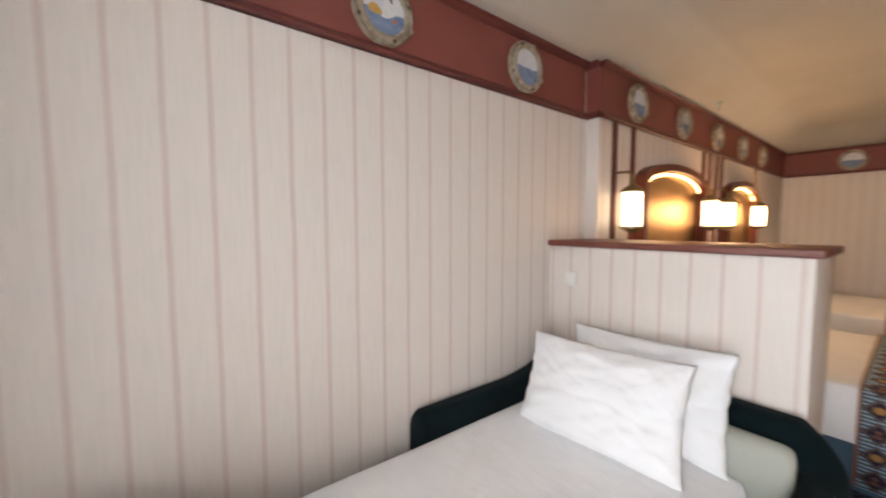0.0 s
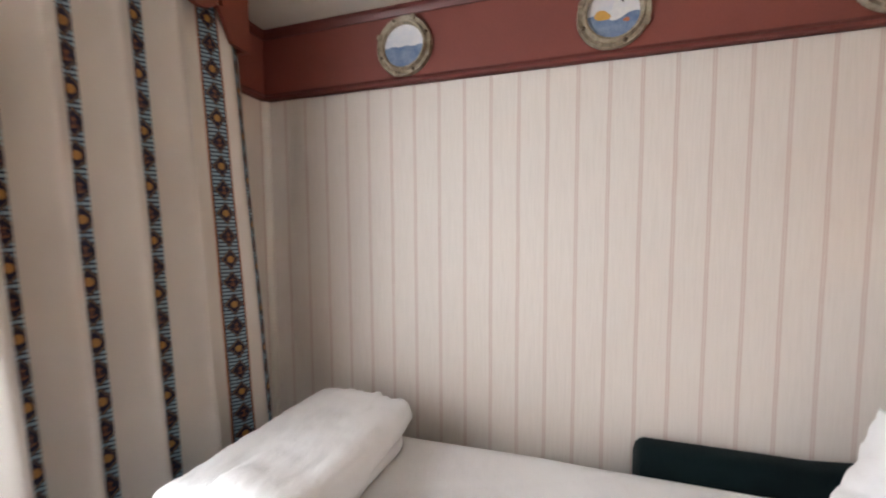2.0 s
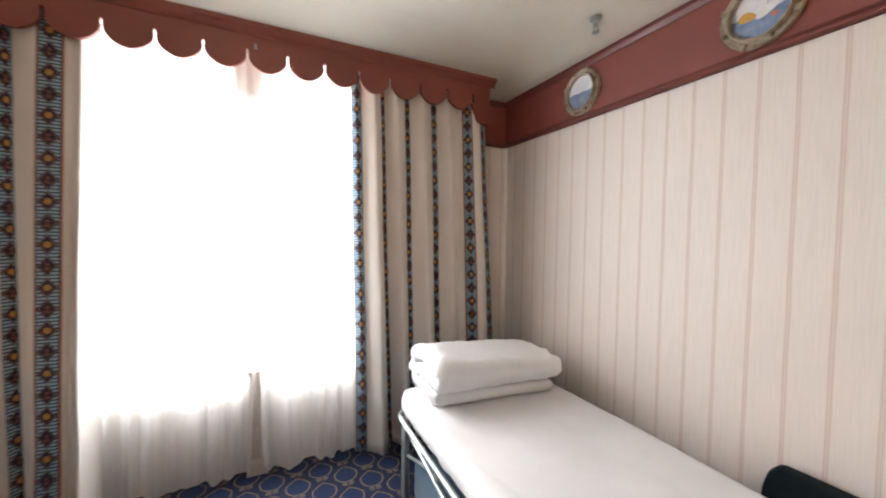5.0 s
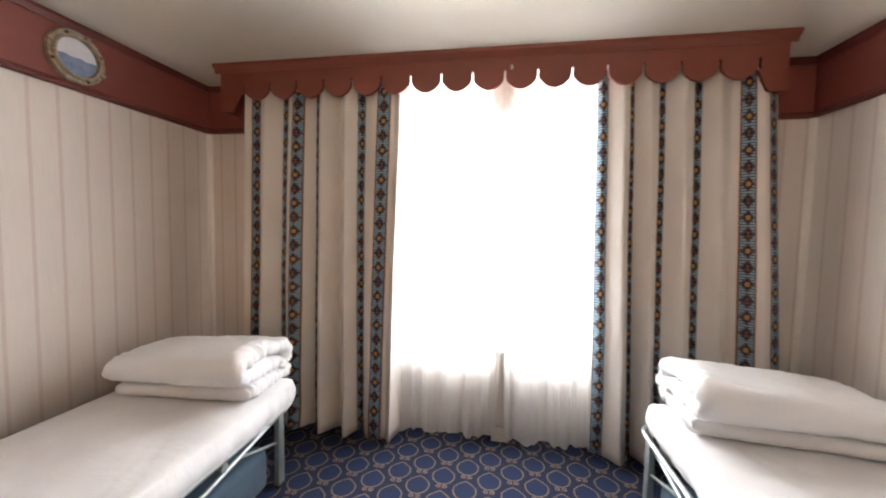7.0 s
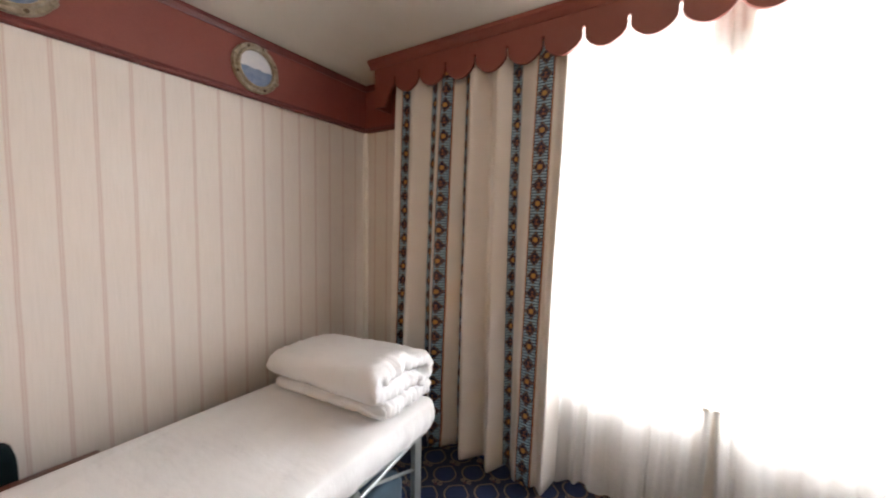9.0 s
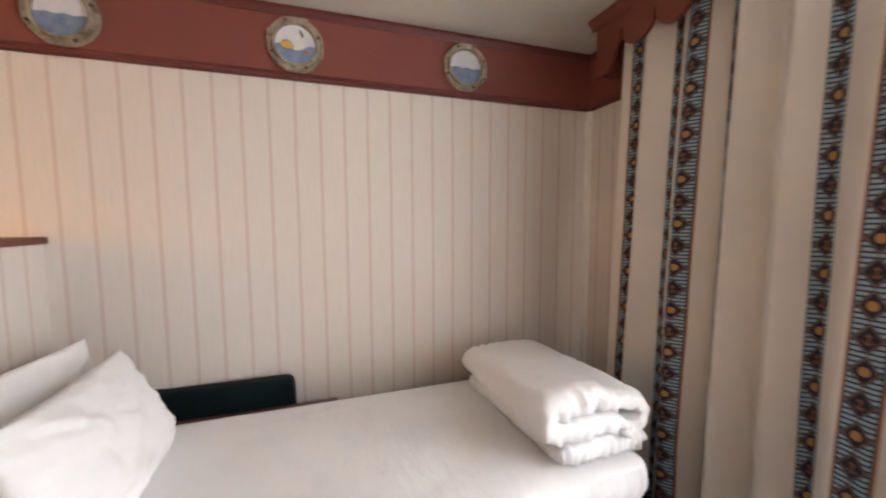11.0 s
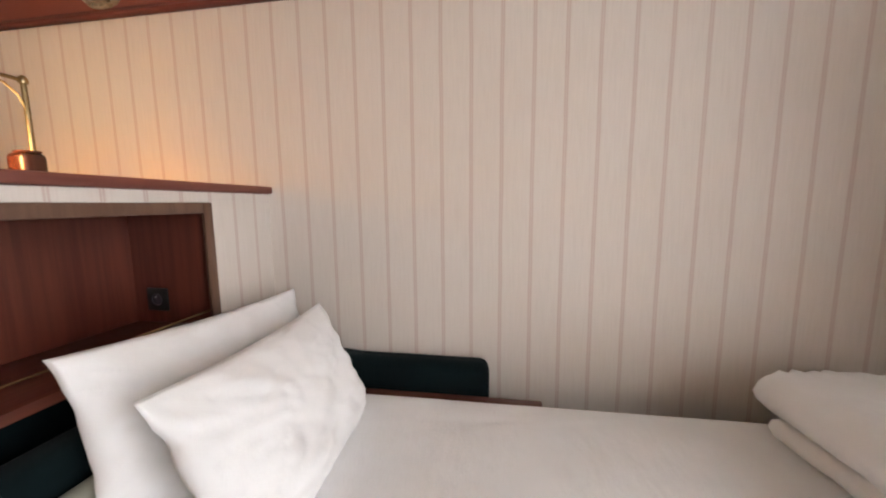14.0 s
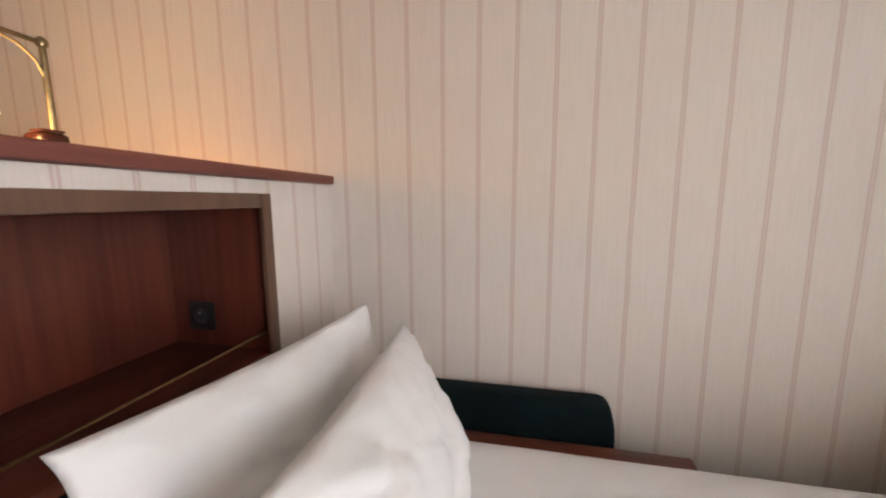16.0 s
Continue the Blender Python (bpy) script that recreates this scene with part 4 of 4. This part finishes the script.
def duvet(length, depth, seed, upper, wall):
    """Soft layers of quilt folded over one another; both ends show their puckered seams. Own axes: x along the roll, origin at its base."""
    line = fold_line(depth, not upper)
    fine = []
    for (a, b), (c, d) in zip(line, line[1:]):
        n = max(1, int(math.hypot(c - a, d - b) / 0.009))
        fine += [(a + (c - a) * k / n, b + (d - b) * k / n) for k in range(n)]
    fine.append(line[-1])
    m = len(fine)
    side = []
    for i in range(m):
        dy, dz = fine[min(i + 1, m - 1)][0] - fine[max(i - 1, 0)][0], fine[min(i + 1, m - 1)][1] - fine[max(i - 1, 0)][1]
        q = math.hypot(dy, dz) or 1.0
        side.append((-dz / q, dy / q))
    half = 0.036 if upper else 0.041
    stations = [-1, -0.992, -0.98, -0.965, -0.945, -0.92, -0.88] + [-0.82 + 1.64 * k / 30 for k in range(31)] + [0.88, 0.92, 0.945, 0.965, 0.98, 0.992, 1]
    inset = 0.0 if upper else -0.012
    bm = bmesh.new()
    rings = []
    for u in stations:
        near = max(0.0, (abs(u) - 0.80) / 0.20)
        ring = []
        for sgn in (1, -1):
            for i in (range(m) if sgn > 0 else range(m - 1, -1, -1)):
                y, z = fine[i]
                arc = i / (m - 1)
                tip = max(0.0, 1 - (2 * arc - 1) ** 12) ** 0.5
                full = (1 - 0.55 * near ** 4) * (0.25 + 0.75 * tip)
                lay = noise.noise(Vector((u * 2.0 + seed, y * 5, z * 9)))
                wr = 0.010 * lay + 0.007 * noise.noise(Vector((u * 5 + y * 14 + seed, y * 9, sgn * 3 + z * 6)))
                wr -= 0.009 * max(0.0, 1 - 7 * abs(noise.noise(Vector((u * 3.5 + y * 7, y * 10 - u * 2, seed))))) * (1 - near)
                pucker = near ** 1.5 * (0.0065 * math.sin(i * 1.45 + seed + 5 * lay) + 0.005 * noise.noise(Vector((i * 0.33, seed, u))))
                d = sgn * half * full * (1 + wr * 14 * (1 - near)) + pucker
                x = (length / 2 + inset) * u + math.copysign(near, u) * (0.022 * noise.noise(Vector((i * 0.21, seed * 3, u))) + 0.006 * math.sin(i * 1.9))
                fall = 1.06 - 0.26 * (0.5 + 0.5 * u * wall) ** 1.4
                if upper:
                    fall += 0.10 * math.exp(-((u * wall + 0.82) / 0.20) ** 2) * (y < 0.05)
                if not upper and u * wall > 0:
                    x -= 0.05 * u
                y *= 1 - 0.10 * near ** 3 * (u * wall > 0)
                yy = y * (1 + 0.05 * noise.noise(Vector((u * 1.6, seed, z * 8)))) + side[i][0] * d + 0.020 * u * wall * (1 if upper else -1)
                zz = (z + side[i][1] * d) * fall
                ring.append(bm.verts.new((x, yy, max(0.003, zz))))
        rings.append(ring)
    n = 2 * m
    for a, b in zip(rings, rings[1:]):
        for k in range(n):
            w = (k + 1) % n
            bm.faces.new((a[k], a[w], b[w], b[k]))
    for ring in (rings[0], rings[-1]):
        for i in range(m - 1):
            bm.faces.new((ring[i], ring[i + 1], ring[n - 2 - i], ring[n - 1 - i]))
    return bm


def place_duvet(label, at, turn, length, depth, seed, wall):
    ob = thing("duvet", label, "duvet", at, "folded duvets on the chair beds")
    ob.rotation_euler = (0, 0, radians(turn))
    part("lower_fold", duvet(length, depth, seed, False, wall), M_DUVET, ob, "", None, 180)
    part("upper_roll", duvet(length, depth, seed + 4, True, wall), M_DUVET, ob, "plump upper roll", None, 180)


place_duvet("white duvet folded into a roll at the bed's foot", (1.07, -0.745, 0.541), 2, 0.78, 0.42, 2.0, -1)
place_duvet("white duvet rolled up with sunlit ruffled end", (3.80, -0.635, 0.541), -3, 0.76, 0.42, 6.0, 1)


# ---- behind the left partition ----
desk = thing("console_shelf", "mahogany console shelf fixed behind the partition", "shelf", (XL, -3.40, 0))
part("board", box(0.002, 1.10, -0.265, 0.268, 1.085, 1.115, 0.004), M_SHELF, desk)
part("side_panel", box(1.06, 1.095, -0.26, 0.262, 0.0, 1.084, 0.003), M_WOODZ, desk)
part("side_panel", box(0.004, 0.035, -0.26, 0.262, 0.0, 1.084, 0.003), M_WOODZ, desk)


def desk_lamp():
    ob = thing("swing_arm_lamp", "brass swing-arm lamp with a lit opal glass shade", "lamp", (0.775, -3.483, 1.115))
    part("foot", lathe([(0.06, 0), (0.06, 0.008), (0.045, 0.016), (0.012, 0.020), (0.010, 0.03)], 24), M_BRASS, ob)
    post_part = part("post", tube([(0, 0, 0.02), (0, 0, 0.585)], 0.009, 12), M_BRASS, ob)
    part("elbow", lathe([(0.0001, -0.018), (0.014, -0.010), (0.016, 0.0), (0.012, 0.012), (0.0001, 0.02)], 14, None, Matrix.Translation((0, 0, 0.59))), M_BRASS, ob)
    part("arm", tube([(0, 0, 0.590), (0.30, -0.02, 0.605)], 0.007, 10), M_BRASS, ob)
    part("stay", tube([(0.004, 0, 0.49), (0.02, 0, 0.535), (0.055, -0.003, 0.570), (0.10, -0.006, 0.588)], 0.004, 8), M_BRASS, ob)
    for z in (0.33, 0.30):
        part("screw", lathe([(0.006, 0), (0.006, 0.006), (0.0001, 0.008)], 8, None, pose(0.008, 0, z, 0, 90, 0)), M_BRASS, post_part)
    part("gallery", lathe([(0.020, 0.600), (0.032, 0.585), (0.034, 0.52), (0.046, 0.495), (0.060, 0.475), (0.030, 0.48)], 24, None, Matrix.Translation((0.30, -0.02, 0))), M_BRASS, ob)
    prof = [(0.055, 0.472), (0.100, 0.452), (0.135, 0.425), (0.160, 0.390), (0.172, 0.352), (0.168, 0.352), (0.155, 0.388), (0.130, 0.420), (0.097, 0.446), (0.055, 0.466)]
    sh = lathe(prof, 36, None, Matrix.Translation((0.30, -0.02, 0)))
    part("shade", sh, M_SHADE, ob, "lit opal glass shade", None, 60)
    return ob


desk_lamp()
ho = thing("wooden_holder", "small glossy reddish wooden stand beside the lamp", "stand", (0.80, -3.505, 1.115))
part("body", box(-0.060, 0.020, -0.05, 0.040, 0.0, 0.33, 0.020, 3), M_DARKW, ho)
part("cap", box(-0.045, 0.012, -0.02, 0.036, 0.329, 0.337, 0.003), M_WOODX, ho)


# ---- behind the right partition ----
XP = 4.262


def arch_panel(y0, y1, z0, z1):
    """A wooden arch on the wall with a bronze mirror and a lit strip under its crown."""
    w, c = (y0 - y1), 0.5 * (y0 + y1)
    ob = thing("arched_headboard", "mahogany arch framing a bronze mirror lit from above", "headboard", (XP, c, 0), "arched headboards")

    def arch(half, spring, crown, steps=20):
        o = [(-half, z0)]
        for j in range(steps + 1):
            q = math.pi - math.pi * j / steps
            o.append((half * math.cos(q), spring + (crown - spring) * math.sin(q)))
        return o + [(half, z0)]

    turn = Matrix.Rotation(radians(90), 4, "Z")
    out, inn = arch(w / 2, z1 - 0.14, z1), arch(w / 2 - 0.05, z1 - 0.175, z1 - 0.05)
    bm = bmesh.new()
    a = [bm.verts.new(turn @ Vector((x, 0.001, z))) for x, z in out]
    b = [bm.verts.new(turn @ Vector((x, 0.001, z))) for x, z in inn]
    a2 = [bm.verts.new(turn @ Vector((x, 0.075, z))) for x, z in out]
    b2 = [bm.verts.new(turn @ Vector((x, 0.075, z))) for x, z in inn]
    for i in range(len(a) - 1):
        bm.faces.new((a2[i], a2[i + 1], b2[i + 1], b2[i]))
        bm.faces.new((a[i], a[i + 1], a2[i + 1], a2[i]))
        bm.faces.new((b[i], b2[i], b2[i + 1], b[i + 1]))
        bm.faces.new((a[i], b[i], b[i + 1], a[i + 1]))
    part("arch_frame", bm, M_WOODZ, ob)
    part("mirror", slab([(x * 0.995, z) for x, z in inn], 0.006, None, turn @ Matrix.Translation((0, 0.004, 0))), M_MIRROR, ob, "bronze-tinted mirror")
    strip = [(x * 0.93, z - 0.022) for x, z in inn[2:-2]]
    part("light_strip", tube([turn @ Vector((x, 0.035, z)) for x, z in strip], 0.010, 8), M_COVE, ob, "warm lit strip")
    return ob


arch_panel(-3.49, -4.66, 0.95, 1.86)
arch_panel(-5.28, -6.30, 0.95, 1.86)
for i, y in enumerate((-3.19, -3.43, -4.73, -4.88, -5.06, -5.21, -6.37)):
    tagged(part("wall_batten", box(XP - 0.022, XP - 0.0005, y - 0.019, y + 0.019, 0.0, ZF - 0.001, 0.004), M_WOODZ), "slim upright mahogany batten on the papered wall", "batten", "wall battens", "structure")


def lantern(y):
    ob = thing("wall_lantern", "brass wall lantern with a lit cylindrical glass", "wall lamp", (XP - 0.12, y, 1.50), "wall lanterns over the far beds")
    part("glass", lathe([(0.056, -0.105), (0.059, -0.095), (0.059, 0.095), (0.056, 0.105)], 28), M_LANT, ob, "lit milky glass cylinder")
    part("cap", lathe([(0.066, 0.104), (0.066, 0.114), (0.046, 0.134), (0.016, 0.155), (0.010, 0.20), (0.0001, 0.205)], 24), M_BRASS, ob)
    part("base", lathe([(0.0001, -0.150), (0.024, -0.140), (0.046, -0.128), (0.068, -0.118), (0.068, -0.104), (0.046, -0.104)], 24), M_BRASS, ob)
    part("bracket", tube([(0.0, 0, 0.20), (0.03, 0, 0.235), (0.119, 0, 0.235)], 0.008, 10), M_BRASS, ob)
    return ob


for i, y in enumerate((-3.21, -4.58, -5.02, -6.07)):
    lantern(y)
    if i in (0, 1, 3):
        bulb("lantern_bulb", (XP - 0.25, y - 0.02, 1.52), (2.5, 15.0, 0, 16.0)[i], WARM, 0.08)


def far_bed(y0, y1):
    ob = thing("double_bed", "made double bed with white linen and patterned runner", "bed", (0, 0.5 * (y0 + y1), 0), "far beds")
    h = 0.5 * (y1 - y0)
    part("base", box(2.28, 4.20, -h + 0.02, h - 0.02, 0.05, 0.32, 0.02), M_BLUE, ob)
    part("mattress", sheet_block(2.25, 4.22, -h, h, 0.30, 0.60, 0.06, 40, 50), M_SHEET, ob, "white linen over the mattress")
    bm = bmesh.new()
    uvl = bm.loops.layers.uv.new("UVMap")
    prof = [(h + 0.02, 0.10), (h + 0.02, 0.595), (h - 0.03, 0.618), (-h + 0.03, 0.618), (-h - 0.02, 0.595), (-h - 0.02, 0.10)]
    cut = [0.0]
    for p, q in zip(prof, prof[1:]):
        cut.append(cut[-1] + math.hypot(p[0] - q[0], p[1] - q[1]))
    for xs, xe in [(2.36 + 0.14 * n, 2.50 + 0.14 * n) for n in range(6)]:
        for i in range(len(prof) - 1):
            c = [(xs, i), (xe, i), (xe, i + 1), (xs, i + 1)]
            f = bm.faces.new([bm.verts.new((x, *prof[k])) for x, k in c])
            for lp, (x, k) in zip(f.loops, c):
                lp[uvl].uv = ((x - xs) / (xe - xs), cut[k] * 0.8)
    bmesh.ops.remove_doubles(bm, verts=bm.verts[:], dist=0.0005)
    rn = part("runner", bm, M_SPREAD, ob, "blue and gold patterned bed runner")
    rn.modifiers.new("thickness", "SOLIDIFY").thickness = 0.008
    return ob


far_bed(-5.00, -3.62)
far_bed(-7.15, -5.75)
for y in (-4.0, -4.65, -6.1, -6.8):
    m = Matrix.Translation((3.95, y, 0.61)) @ Matrix.Rotation(radians(90), 4, "Z") @ Matrix.Rotation(radians(-25), 4, "X") @ Matrix.Translation((0, 0, 0.2))
    tagged(part("pillow", pillow(0.62, 0.42, 0.16, y), M_PILLOW, None, "", m, 180), "white pillow on a made far bed", "pillow", "far bed pillows")

# ceiling sprinkler
sp = thing("sprinkler", "small steel ceiling sprinkler head", "sprinkler", (4.165, -1.00, 2.462))
part("rose", lathe([(0.0001, 0.0), (0.030, 0.0), (0.030, -0.006), (0.014, -0.012), (0.010, -0.035), (0.0001, -0.036)], 20), M_STEEL, sp)
part("frame_arm", tube([(0.010, 0, -0.03), (0.016, 0, -0.048), (0.004, 0, -0.062)], 0.003, 6), M_STEEL, sp)
part("frame_arm", tube([(-0.010, 0, -0.03), (-0.016, 0, -0.048), (-0.004, 0, -0.062)], 0.003, 6), M_STEEL, sp)
part("deflector", lathe([(0.0001, -0.062), (0.018, -0.062), (0.018, -0.065), (0.0001, -0.066)], 16), M_STEEL, sp)
copy_thing(sp, pose(4.165, -4.75, 2.462))

# outside the window
tagged(part("ground", box(-60, 65, 0.6, 90, -3.4, -3.2), M_OUT), "green lawn far below the window", "ground", "", "structure")
tagged(part("backdrop", box(-60, 65, 30.0, 30.3, -3.2, 14.0), M_HAZE), "bright white hazy sky beyond the window", "backdrop", "", "structure")
